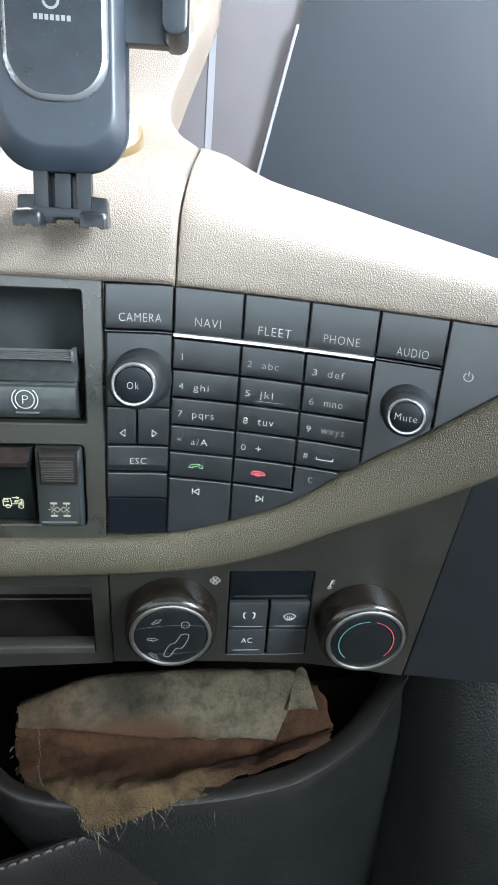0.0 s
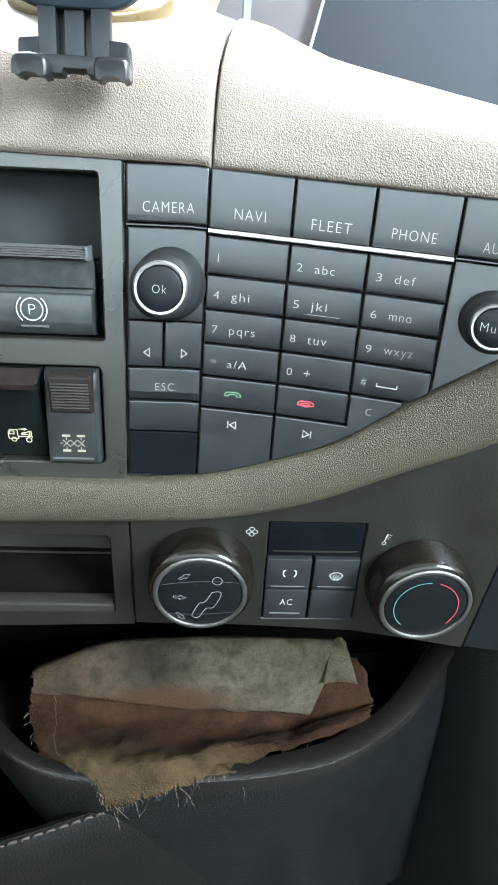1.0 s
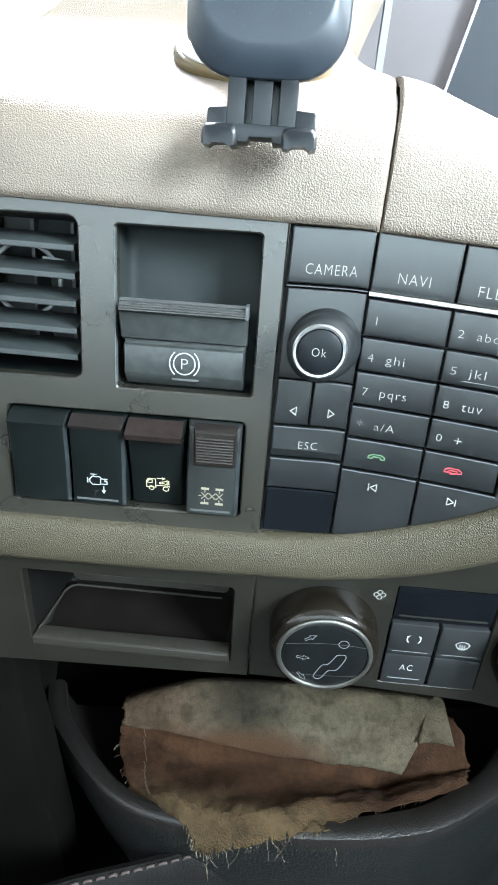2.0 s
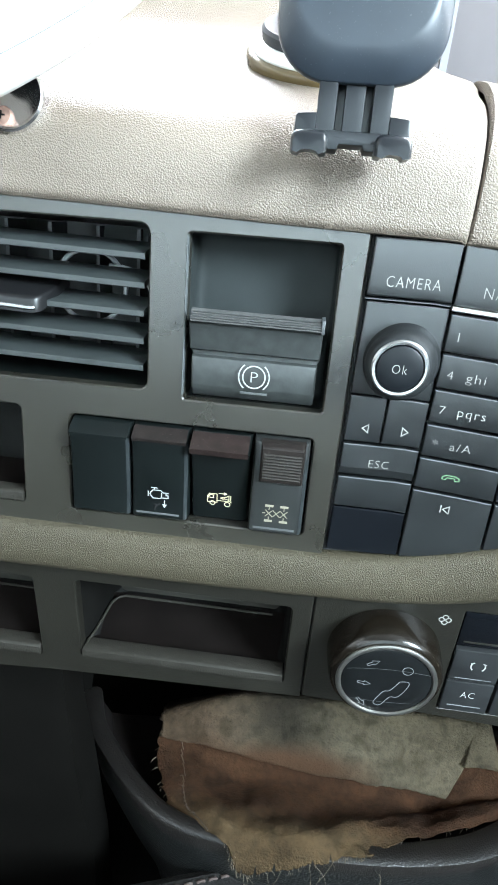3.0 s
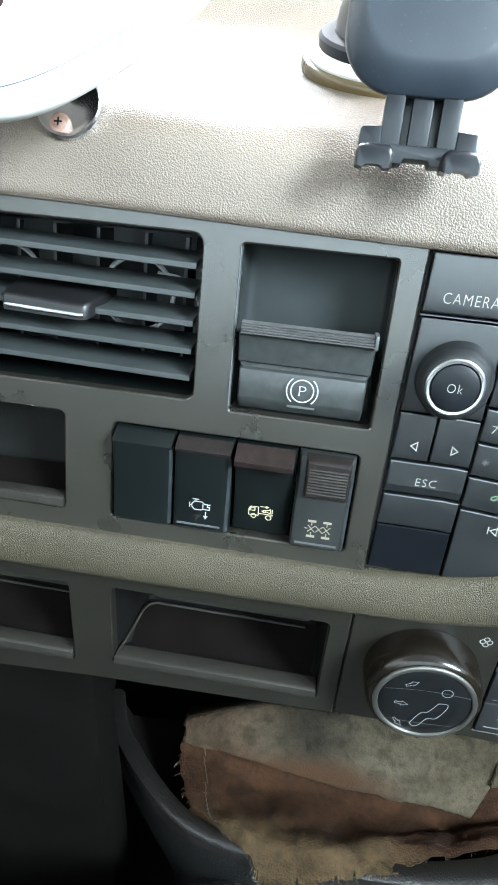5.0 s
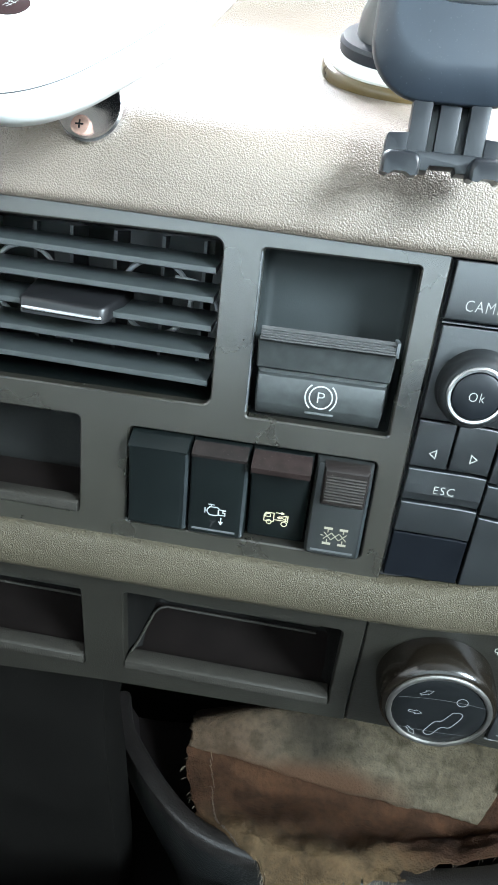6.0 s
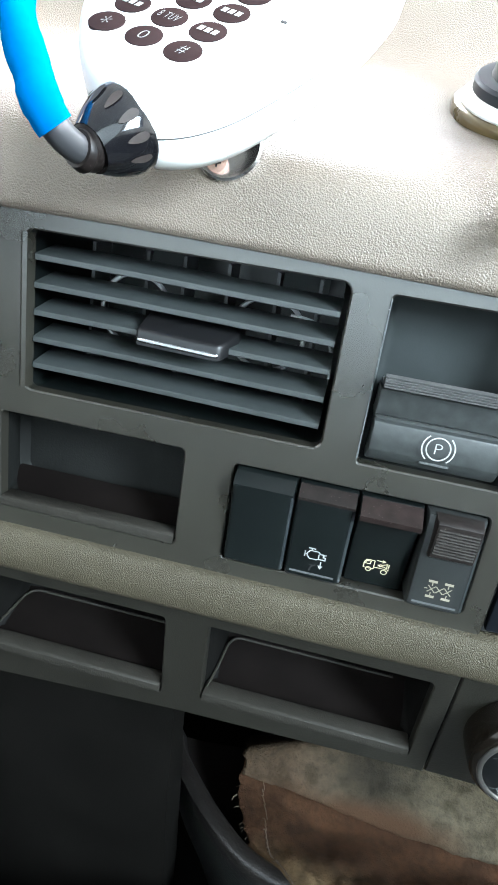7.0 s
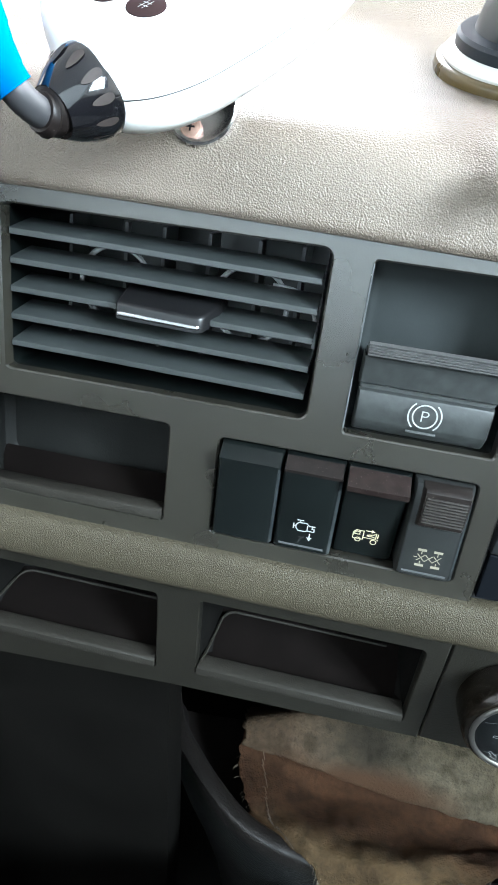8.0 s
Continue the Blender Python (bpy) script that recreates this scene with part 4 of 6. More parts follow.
rocker(-0.1046, -0.0824, FLAT + [(0.1862, 0.0058), (0.1872, 0.0052), (0.1908, 0.0006), (0.1912, -0.005)], ((0.1908, 0.0010), (0.1872, 0.0064), (0.1860, 0.0060)),
       "black rocker switch with a white engine symbol", engine_symbol, PRINT_WHITE, bar=True)
rocker(-0.0818, -0.0587, [(0.1516, -0.010), (0.1520, -0.0048), (0.158, -0.0036), (0.170, -0.0004), (0.182, 0.0040), (0.1846, 0.0052), (0.186, 0.0058), (0.1908, 0.0006), (0.1912, -0.005)],
       ((0.1909, 0.0016), (0.1864, 0.0090), (0.1840, 0.0080)), "black rocker switch pressed in, cream truck and horn symbol", truck_symbol, PRINT_CREAM, ledge_skin=RED_LEDGE, worn=False)
rocker(-0.0577, -0.0366, [(0.1520, -0.004), (0.1523, 0.0030), (0.1534, 0.0042), (0.160, 0.0042), (0.172, 0.0042), (0.184, 0.0040), (0.1900, 0.0030), (0.1910, 0.001), (0.1912, -0.005)], None,
       "grey-black rocker switch with ribbed lock tab and cream axle symbol", axle_symbol, PRINT_PALE, bar=True, ribbed=True, skin=ROCKER_GREY)
bm = bmesh.new()
x0, x1, z0, z1 = SWITCHES
loft(bm, [[fascia(*p, -0.0045) for p in rounded(x0 - 0.0004, x1 + 0.0004, z0 - 0.0004, z1 + 0.0004, 0.0024)], [fascia(*p, -0.018) for p in rounded(x0, x1, z0, z1, 0.0024)]], cap1=True)
part("switch_well", bm, BLACK, dash, "black well behind the switches")

# ---- control panel that wraps towards the driver ----
panel = thing("audio_control_panel", "black audio and phone control panel with keys and two knobs", "control panel", (0.03, 0.262, 0.146))
CURVE = [(-0.03, 0.1448), (-0.0234, 0.1455), (0.0076, 0.1475), (0.0343, 0.1562), (0.0609, 0.1692), (0.0853, 0.1888), (0.0941, 0.1964), (0.1175, 0.2150), (0.140, 0.2355), (0.16, 0.254)]
CURVE = [(p[0], p[1]) for p in smooth_line([(a, b, 0) for a, b in CURVE], 5)]


def key_outline(u0, u1, v0, v1, gap=0.0006):
    """A key's outline, cut along the panel's sweeping foot."""
    foot = lambda u: max(v0, lerp_table(CURVE, u) + gap)
    us = [u for u in np.linspace(u0, u1, 13) if foot(u) < v1 - 0.0012]
    if len(us) < 13:
        us.append(us[-1] + (u1 - u0) / 12 * 0.5)
        top = [(us[-1], v1)]
    else:
        top = [(u1, v1)]
    if max(foot(u) for u in us) <= v0 + 1e-6:
        us = [u0, us[-1]]
    return [(float(u), min(foot(u), v1 - 0.0008)) for u in us] + top + [(u0, v1)]


def add_key(u0, u1, v0, v1, name="key", mat=None, n=0.0012, slope=True, fall=0.0005):
    if u0 < -0.02:
        u0 += 0.012 * (0.266 - max(v0, 0.146))
    bm = bmesh.new()
    poly = key_outline(u0, u1, v0, v1)
    slab(bm, poly, -0.004, n, 0.0005, lambda a, b, k: Vector((a, b, k)))
    for f in (0.2, 0.4, 0.6, 0.8):
        bmesh.ops.bisect_plane(bm, geom=bm.verts[:] + bm.edges[:] + bm.faces[:], plane_co=(u0 + (u1 - u0) * f, 0, 0), plane_no=(1, 0, 0))
    if slope:
        bmesh.ops.bisect_plane(bm, geom=bm.verts[:] + bm.edges[:] + bm.faces[:], plane_co=(0, v0 + 0.0034, 0), plane_no=(0, 1, 0))
    for v in bm.verts:
        a, b, k = v.co
        drop = fall * max(0.0, min(1.0, (v0 + 0.0034 - b) / 0.0034)) if slope and k > -0.001 else 0.0
        v.co = wing(a, b, k - drop)
    return part(name, bm, mat or KEY, panel, sharp=9)


bm = bmesh.new()
back = [[wing(u, v, -0.0032) for v in np.linspace(min(lerp_table(CURVE, u) - 0.004, 0.262), 0.2675, 6)] for u in np.linspace(-0.0245, 0.175, 30)]
loft(bm, back, False)
part("backplate", bm, BLACK, panel, "black backplate between the keys")

SEAM = [-0.0240, 0.0058, 0.0360, 0.0642, 0.0930, 0.1200]
G = 0.00045
TN = 0.00145


def legend(key, text, u, v, w, h=0.0030, mat=None, n=TN):
    return printed("legend", key, mat or PRINT, lambda b: letters(b, text, u, v, w, h, wing, n))


for k, (text, u, w) in enumerate((("CAMERA", -0.0084, 0.0182), ("NAVI", 0.0208, 0.0112), ("FLEET", 0.0500, 0.0142), ("PHONE", 0.0786, 0.0150), ("AUDIO", 0.1076, 0.0126))):
    ob = add_key(SEAM[k] + G, SEAM[k + 1] - G, 0.2463 if k in (0, 4) else 0.2458, 0.2653, n=0.0016)
    legend(ob, text, u, (0.2515, 0.2514, 0.2508, 0.2510, 0.2500)[k], w, 0.0036, n=0.00185)
bm = bmesh.new()
sec = [(0.2438, -0.002), (0.2439, 0.0012), (0.2443, 0.0017), (0.2450, 0.0017), (0.2454, 0.0012), (0.2455, -0.002)]
loft(bm, [[wing(u, v, n) for v, n in sec] for u in np.linspace(0.0060, 0.0928, 14)], True, True, True)
part("silver_strip", bm, SILVER, panel, "bright silver strip under the top keys")
for u0, u1 in ((SEAM[0] + G, SEAM[1] - G), (SEAM[4] + G, SEAM[5] - 0.0006)):
    bm = bmesh.new()
    sec = [(0.2449, -0.003), (0.2449, 0.0006), (0.2451, 0.0010), (0.2455, 0.0010), (0.2457, 0.0006), (0.2457, -0.003)]
    loft(bm, [[wing(u, v, n) for v, n in sec] for u in np.linspace(u0, u1, 6)], True, True, True)
    part("ridge", bm, KEY, panel, "thin raised ridge")
ROWS_V = [0.2434, 0.2295, 0.2167, 0.2037, 0.1907, 0.1777, 0.10]
PAD_KEYS = [[("1", ""), ("2", "abc"), ("3", "def")], [("4", "ghi"), ("5", "jkl"), ("6", "mno")], [("7", "pqrs"), ("8", "tuv"), ("9", "wxyz")], [("*", "a/A"), ("0", "+"), ("#", "_")]]
WIDE = {"abc": 0.0072, "def": 0.0072, "ghi": 0.0068, "jkl": 0.0058, "mno": 0.0080, "pqrs": 0.0098, "tuv": 0.0072, "wxyz": 0.0104, "a/A": 0.0076, "+": 0.0026}
TALL = {"ghi": 0.0040, "jkl": 0.0040, "pqrs": 0.0032, "mno": 0.0022, "tuv": 0.0026, "wxyz": 0.0032, "+": 0.0026}
DROP = {"ghi": -0.0005, "jkl": -0.0005, "pqrs": -0.0009, "wxyz": -0.0008, "mno": -0.0004, "tuv": -0.0002}
for r, row in enumerate(PAD_KEYS):
    for c, (num, word) in enumerate(row):
        ob = add_key(SEAM[c + 1] + G, SEAM[c + 2] - G, ROWS_V[r + 1] + G, ROWS_V[r] - G)
        v = (ROWS_V[r] + ROWS_V[r + 1]) / 2 - 0.0008
        u = SEAM[c + 1] + (0.0044, 0.0042, 0.0046)[c]
        legend(ob, num, u, v + (0.0006 if num == "*" else 0), 0.0004 if num == "1" else 0.0021, 0.0022 if num == "*" else 0.0029)
        if word == "_":
            printed("legend", ob, PRINT, lambda b: stroke(b, [(0.0738, v + 0.0003), (0.0738, v - 0.0010), (0.0812, v - 0.0010), (0.0812, v + 0.0003)], 0.00045, wing, TN))
        elif word:
            legend(ob, word, u + 0.0068 + WIDE[word] / 2 - 0.0012, v + DROP.get(word, 0), WIDE[word], TALL.get(word, 0.0030))
        if num == "5":
            printed("raised_bar", ob, PRINT_DIM, lambda b: fill(b, [(0.0405, v - 0.0034), (0.0600, v - 0.0034), (0.0600, v - 0.00315), (0.0405, v - 0.00315)], wing, 0.0009), "fine raised bar")


def handset_icon(b, u, v):
    stroke(b, [(u - 0.0032, v - 0.0006), (u - 0.0030, v + 0.0003), (u - 0.0016, v + 0.0010), (u + 0.0016, v + 0.0010), (u + 0.0030, v + 0.0003), (u + 0.0032, v - 0.0006), (u + 0.0018, v - 0.0008), (u + 0.0013, v + 0.0001), (u - 0.0013, v + 0.0001), (u - 0.0018, v - 0.0008)], 0.0004, wing, TN, True)


for c, mat in ((1, PRINT_GREEN), (2, PRINT_RED)):
    ob = add_key(SEAM[c] + G, SEAM[c + 1] - G, ROWS_V[5] + G, ROWS_V[4] - G)
    u = (SEAM[c] + SEAM[c + 1]) / 2 - 0.0022
    printed("legend", ob, mat, lambda b: handset_icon(b, u, 0.1842))
    if c == 2:
        printed("legend", ob, mat, lambda b: fill(b, [(u - 0.0010, 0.1828), (u + 0.0010, 0.1828), (u + 0.0014, 0.1836), (u - 0.0014, 0.1836)], wing, TN))
ob = add_key(SEAM[3] + G, SEAM[4] - 0.0008, 0.17, ROWS_V[4] - G)
legend(ob, "C", 0.0722, 0.1846, 0.0021, 0.0029)
for c in (1, 2):
    ob = add_key(SEAM[c] + G, SEAM[c + 1] - G + (0.0082 if c == 2 else 0), 0.12, ROWS_V[5] - G, slope=False)
    u, s = SEAM[c] + 0.0135, (-1 if c == 1 else 1)

    def skip(b, u=u, s=s):
        stroke(b, [(u + s * 0.0017, 0.1702), (u + s * 0.0017, 0.1732)], 0.00045, wing, 0.0021)
        stroke(b, [(u - s * 0.0014, 0.1702), (u - s * 0.0014, 0.1732), (u + s * 0.0010, 0.1717)], 0.0004, wing, 0.0021, True)
    printed("legend", ob, PRINT, skip)

# left column and the power corner
well = add_key(SEAM[0] + G, SEAM[1] - G, 0.2112, 0.2444, "knob_plate", n=0.0008)
for u0, u1, s in ((SEAM[0] + G, -0.0096, -1), (-0.0088, SEAM[1] - G, 1)):
    ob = add_key(u0, u1, 0.1932, 0.2108, n=0.0010)
    u = (u0 + u1) / 2 + (0.0012 if s < 0 else 0.0004)
    printed("legend", ob, PRINT, lambda b: stroke(b, [(u + s * 0.0013, 0.1988), (u - s * 0.0009, 0.1972), (u - s * 0.0009, 0.2004)], 0.0004, wing, 0.00125, True))
ob = add_key(SEAM[0] + G, SEAM[1] - G, 0.1796, 0.1924, fall=0.0014)
legend(ob, "ESC", -0.0083, 0.1852, 0.0074, 0.0030)
add_key(SEAM[0] + G, SEAM[1] - G, 0.1664, 0.1790)
add_key(SEAM[0] + G, SEAM[1] - G, 0.1469, 0.1658, mat=DARK_KEY, n=0.0004, slope=False)
add_key(SEAM[4] + G, SEAM[5] - 0.0005, 0.17, 0.2444, "knob_plate", n=0.0008, slope=False)
ob = add_key(SEAM[5] + G, 0.1545, 0.17, 0.2653, n=0.0012, slope=False)


def power(b):
    c = (0.1300, 0.2437)
    stroke(b, arc(*c, 0.0017, 125, 415, 20), 0.00042, wing, 0.0024)
    stroke(b, [(c[0], c[1] + 0.0004), (c[0], c[1] + 0.0024)], 0.00042, wing, 0.0024)


printed("legend", ob, PRINT, power)


def small_knob(u, v, word, w, k, lean):
    """A press knob of the size k, its axis leaning towards the driver."""
    put = lambda a, b, n: wing(a - lean * n, b, n)
    turned = lambda prof: [(r * k, n) for r, n in prof]
    bm = bmesh.new()
    lathe(bm, turned([(0.0146, 0.0002), (0.0145, 0.0014), (0.0138, 0.0024), (0.0134, 0.0080), (0.0129, 0.0108), (0.0119, 0.0127), (0.0106, 0.0135)]), (u, v), put, 48, True)
    ob = part("knob", bm, KNOB_BODY, panel, "round black knob")
    bm = bmesh.new()
    lathe(bm, turned([(0.0105, 0.0132), (0.0104, 0.0142), (0.0098, 0.0147), (0.0089, 0.0146), (0.0086, 0.0138)]), (u, v), put, 48, False)
    part("ring", bm, CHROME, ob, "chrome ring")
    bm = bmesh.new()
    lathe(bm, turned([(0.0087, 0.0136), (0.0083, 0.0146), (0.0072, 0.0150), (0.0035, 0.0153)]), (u, v), put, 40, True)
    part("cap", bm, DARK, ob, "black press cap")
    printed("legend", ob, PRINT, lambda b: letters(b, word, u, v, w, 0.0030, put, 0.01565))


small_knob(-0.0072, 0.2248, "Ok", 0.0050, 0.92, 0.17)
small_knob(0.1088, 0.2255, "Mute", 0.0090, 0.75, 0.0)
own(panel)

# ---- climate control ----
clim = thing("climate_control_panel", "black climate control panel with two large dials and buttons", "climate control", (0.04, 0.275, 0.066))
bm = bmesh.new()
outer = [(-0.0268, -0.0610), (0.030, -0.0620), (0.08, -0.0650), (0.112, -0.071), (0.1385, -0.0765), (0.1515, 0.064), (0.09, 0.040), (0.03, 0.014), (-0.0268, 0.006)]
plate(bm, outer, [rounded(0.0344, 0.0786, -0.0565, 0.0020, 0.0008)], 0.0, 0.012, 0.0006, lower, 0.004)
part("faceplate", bm, PANEL, clim, "matt charcoal faceplate")
bm = bmesh.new()
loft(bm, [[lower(*p, -0.0036) for p in rounded(0.0340, 0.0790, -0.0569, 0.0024, 0.0008)], [lower(*p, -0.008) for p in rounded(0.0340, 0.0790, -0.0569, 0.0024, 0.0008)]], cap1=True)
part("button_well", bm, BLACK, clim)
bm = bmesh.new()
slab(bm, rounded(0.0349, 0.0781, -0.0175, 0.0015, 0.0006), -0.006, -0.0006, 0.0004, lower)
screen = part("display", bm, GLASS, clim, "switched-off dark glass display")
bm = bmesh.new()
slab(bm, rounded(0.0372, 0.0762, -0.0152, -0.0144, 0.0002), -0.0008, -0.0002, 0.0001, lower)
part("display_ledge", bm, PANEL, screen)


def recirculate(b):
    for s in (-1, 1):
        c = 0.0458
        stroke(b, arc(c + s * 0.0006, -0.0268, 0.0024, 90 - s * 35, 90 - s * 145, 8, 0.0026), 0.0006, lower, 0.0012)
        fill(b, [(c + s * 0.0016, -0.0246), (c + s * 0.0034, -0.0251), (c + s * 0.0030, -0.0264)], lower, 0.0012)


def defrost(b):
    c = (0.0676, -0.0288)
    stroke(b, arc(c[0], c[1] - 0.0006, 0.0036, 30, 150, 10) + [(c[0] - 0.0018, c[1] - 0.0010), (c[0] + 0.0018, c[1] - 0.0010)], 0.0004, lower, 0.0012, True)
    for k in (-1, 0, 1):
        stroke(b, [(c[0] + k * 0.0010, c[1] - 0.0020), (c[0] + k * 0.0010 + 0.0003, c[1] - 0.0008), (c[0] + k * 0.0010 - 0.0002, c[1] + 0.0004), (c[0] + k * 0.0010, c[1] + 0.0014)], 0.0003, lower, 0.0012)


for x0, x1, s0, s1, draw in ((0.0349, 0.0557, -0.0367, -0.0185, recirculate), (0.0570, 0.0780, -0.0367, -0.0185, defrost), (0.0349, 0.0557, -0.0560, -0.0375, "AC"), (0.0570, 0.0780, -0.0560, -0.0375, None)):
    bm = bmesh.new()
    slab(bm, rounded(x0, x1, s0, s1, 0.0007), -0.006, 0.0009, 0.0006, lower)
    ob = part("button", bm, BUTTON, clim)
    if draw == "AC":
        printed("legend", ob, PRINT_BRIGHT, lambda b: letters(b, "AC", 0.0454, -0.0448, 0.0060, 0.0036, lower, 0.0012))
        printed("indicator_bar", ob, PRINT_DIM, lambda b: fill(b, [(0.0380, -0.0524), (0.0526, -0.0524), (0.0526, -0.0518), (0.0380, -0.0518)], lower, 0.0011))
    elif draw:
        printed("legend", ob, PRINT_BRIGHT, draw)
        printed("indicator_bar", ob, PRINT_DIM, lambda b: fill(b, [(x0 + 0.0025, s0 + 0.0018), (x1 - 0.0025, s0 + 0.0018), (x1 - 0.0025, s0 + 0.0022), (x0 + 0.0025, s0 + 0.0022)], lower, 0.0011))


def fan_icon(b):
    c = (0.0270, -0.0034)
    for k in range(4):
        a = radians(90 * k)
        stroke(b, arc(c[0] + 0.0014 * math.cos(a), c[1] + 0.0014 * math.sin(a), 0.0011, 0, 360, 12)[:-1], 0.0004, lower, 0.0003, True)


def thermometer(b):
    c = (0.0876, -0.0066)
    stroke(b, arc(c[0] - 0.0003, c[1] - 0.0020, 0.0009, 0, 360, 10)[:-1], 0.0004, lower, 0.0003, True)
    stroke(b, [(c[0] - 0.0003, c[1] - 0.001), (c[0] + 0.0008, c[1] + 0.0032)], 0.0006, lower, 0.0003)
    for k in range(3):
        stroke(b, [(c[0] + 0.0004 + k * 0.0003, c[1] + 0.0006 + k * 0.0011), (c[0] + 0.0020 + k * 0.0003, c[1] + 0.0004 + k * 0.0011)], 0.0003, lower, 0.0003)


printed("fan_symbol", clim, PRINT, fan_icon)
printed("thermometer_symbol", clim, PRINT, thermometer)


def dial(c, draw, k):
    turned = lambda prof: [(r * k, n) for r, n in prof]
    bm = bmesh.new()
    lathe(bm, turned([(0.0252, 0.0004), (0.0252, 0.0040), (0.0249, 0.0090), (0.0246, 0.0125), (0.0240, 0.0146), (0.0230, 0.0160), (0.0214, 0.0167)]), c, lower, 72)
    d = part("dial", bm, KNOB, clim, "worn brown-black dial")
    bm = bmesh.new()
    lathe(bm, turned([(0.0217, 0.0160), (0.0216, 0.0172), (0.0211, 0.0176), (0.0200, 0.0177), (0.0196, 0.0175), (0.0193, 0.0168)]), c, lower, 72, False)
    part("ring", bm, DULL_RING, d, "dull silver ring")
    bm = bmesh.new()
    lathe(bm, turned([(0.0194, 0.0166), (0.0186, 0.0172), (0.0120, 0.0175), (0.0060, 0.0176)]), c, lower, 56)
    part("dial_face", bm, FACE, d, "gloss black dial face")
    for mat, f in draw:
        printed("legend", d, mat, f)


K1, K2 = (0.0049, -0.0252), (0.1060, -0.0306)
NF = 0.0179


def air_lines(b):
    for v in (0.0066, -0.0098):
        pts = [(K1[0] + u, K1[1] + v - 0.0016 * (1 - (u / 0.018) ** 2) * (1 if v > 0 else -0.7) * -1 + 0.0008 * (u / 0.018)) for u in np.linspace(-0.0168 if v > 0 else -0.0150, 0.0172 if v > 0 else 0.0150, 12)]
        stroke(b, pts, 0.00022, lower, NF)


def air_figure(b):
    x, y = K1
    stroke(b, arc(x + 0.0073, y + 0.0086, 0.0021, 0, 360, 18)[:-1], 0.0003, lower, NF, True)
    body = [(0.0052, 0.0021), (0.0085, 0.0024), (0.0089, -0.0003), (0.0059, -0.0067), (0.0026, -0.0075), (0.0, -0.0121), (-0.0019, -0.0131), (-0.0035, -0.0118), (-0.0026, -0.0091), (-0.0004, -0.0046), (0.0022, -0.0035)]
    bent = smooth_line([(p, q, 0) for p, q in body + body[:1]], 4)[:-1]
    stroke(b, [(x + p[0], y + p[1]) for p in bent], 0.00034, lower, NF, True)
    for (ax, ay, ang) in ((-0.0068, 0.0108, 33), (-0.0090, -0.0010, -4), (-0.0086, -0.0122, -48)):
        ca, sa = math.cos(radians(ang)), math.sin(radians(ang))
        pts = [(-0.0036, -0.0007), (0.0002, -0.0009), (0.0002, -0.0017), (0.0038, 0.0), (0.0002, 0.0017), (0.0002, 0.0009), (-0.0036, 0.0007)]
        stroke(b, [(x + ax + 0.72 * (p * ca - q * sa), y + ay + 0.72 * (p * sa + q * ca)) for p, q in pts], 0.00026, lower, NF, True)


dial(K1, ((PRINT_FAINT, air_lines), (PRINT_DIM, air_figure)), 0.95)
dial(K2, ((PRINT_TEAL, lambda b: stroke(b, arc(*K2, 0.0145, 90, 228, 26), 0.00035, lower, NF)), (PRINT_DARK_RED, lambda b: stroke(b, arc(*K2, 0.0145, 76, -42, 26), 0.0005, lower, NF))), 0.97)
own(clim)
# outer fascia wears the panel copy with the reflection in its colour
bm = bmesh.new()
outer = [(0.1394, -0.0770), (0.20, -0.0865), (0.40, -0.115), (0.40, 0.12), (0.19, 0.09), (0.1525, 0.066)]
plate(bm, outer, [], -0.001, 0.02, 0.0008, lower)
part("outer_fascia", bm, PANEL_REFLECT, dash, "matt charcoal outer fascia beside the climate panel, dark blue reflection in its colour")


# ---- storage tray under the fascia ----
RIM = [(-0.176, 0.392), (-0.164, 0.364), (-0.146, 0.342), (-0.124, 0.320), (-0.098, 0.3015), (-0.066, 0.2930), (-0.02, 0.2905), (0.03, 0.2925), (0.070, 0.2990), (0.096, 0.3075), (0.123, 0.3235), (0.150, 0.3450), (0.175, 0.374), (0.198, 0.402), (0.212, 0.425)]


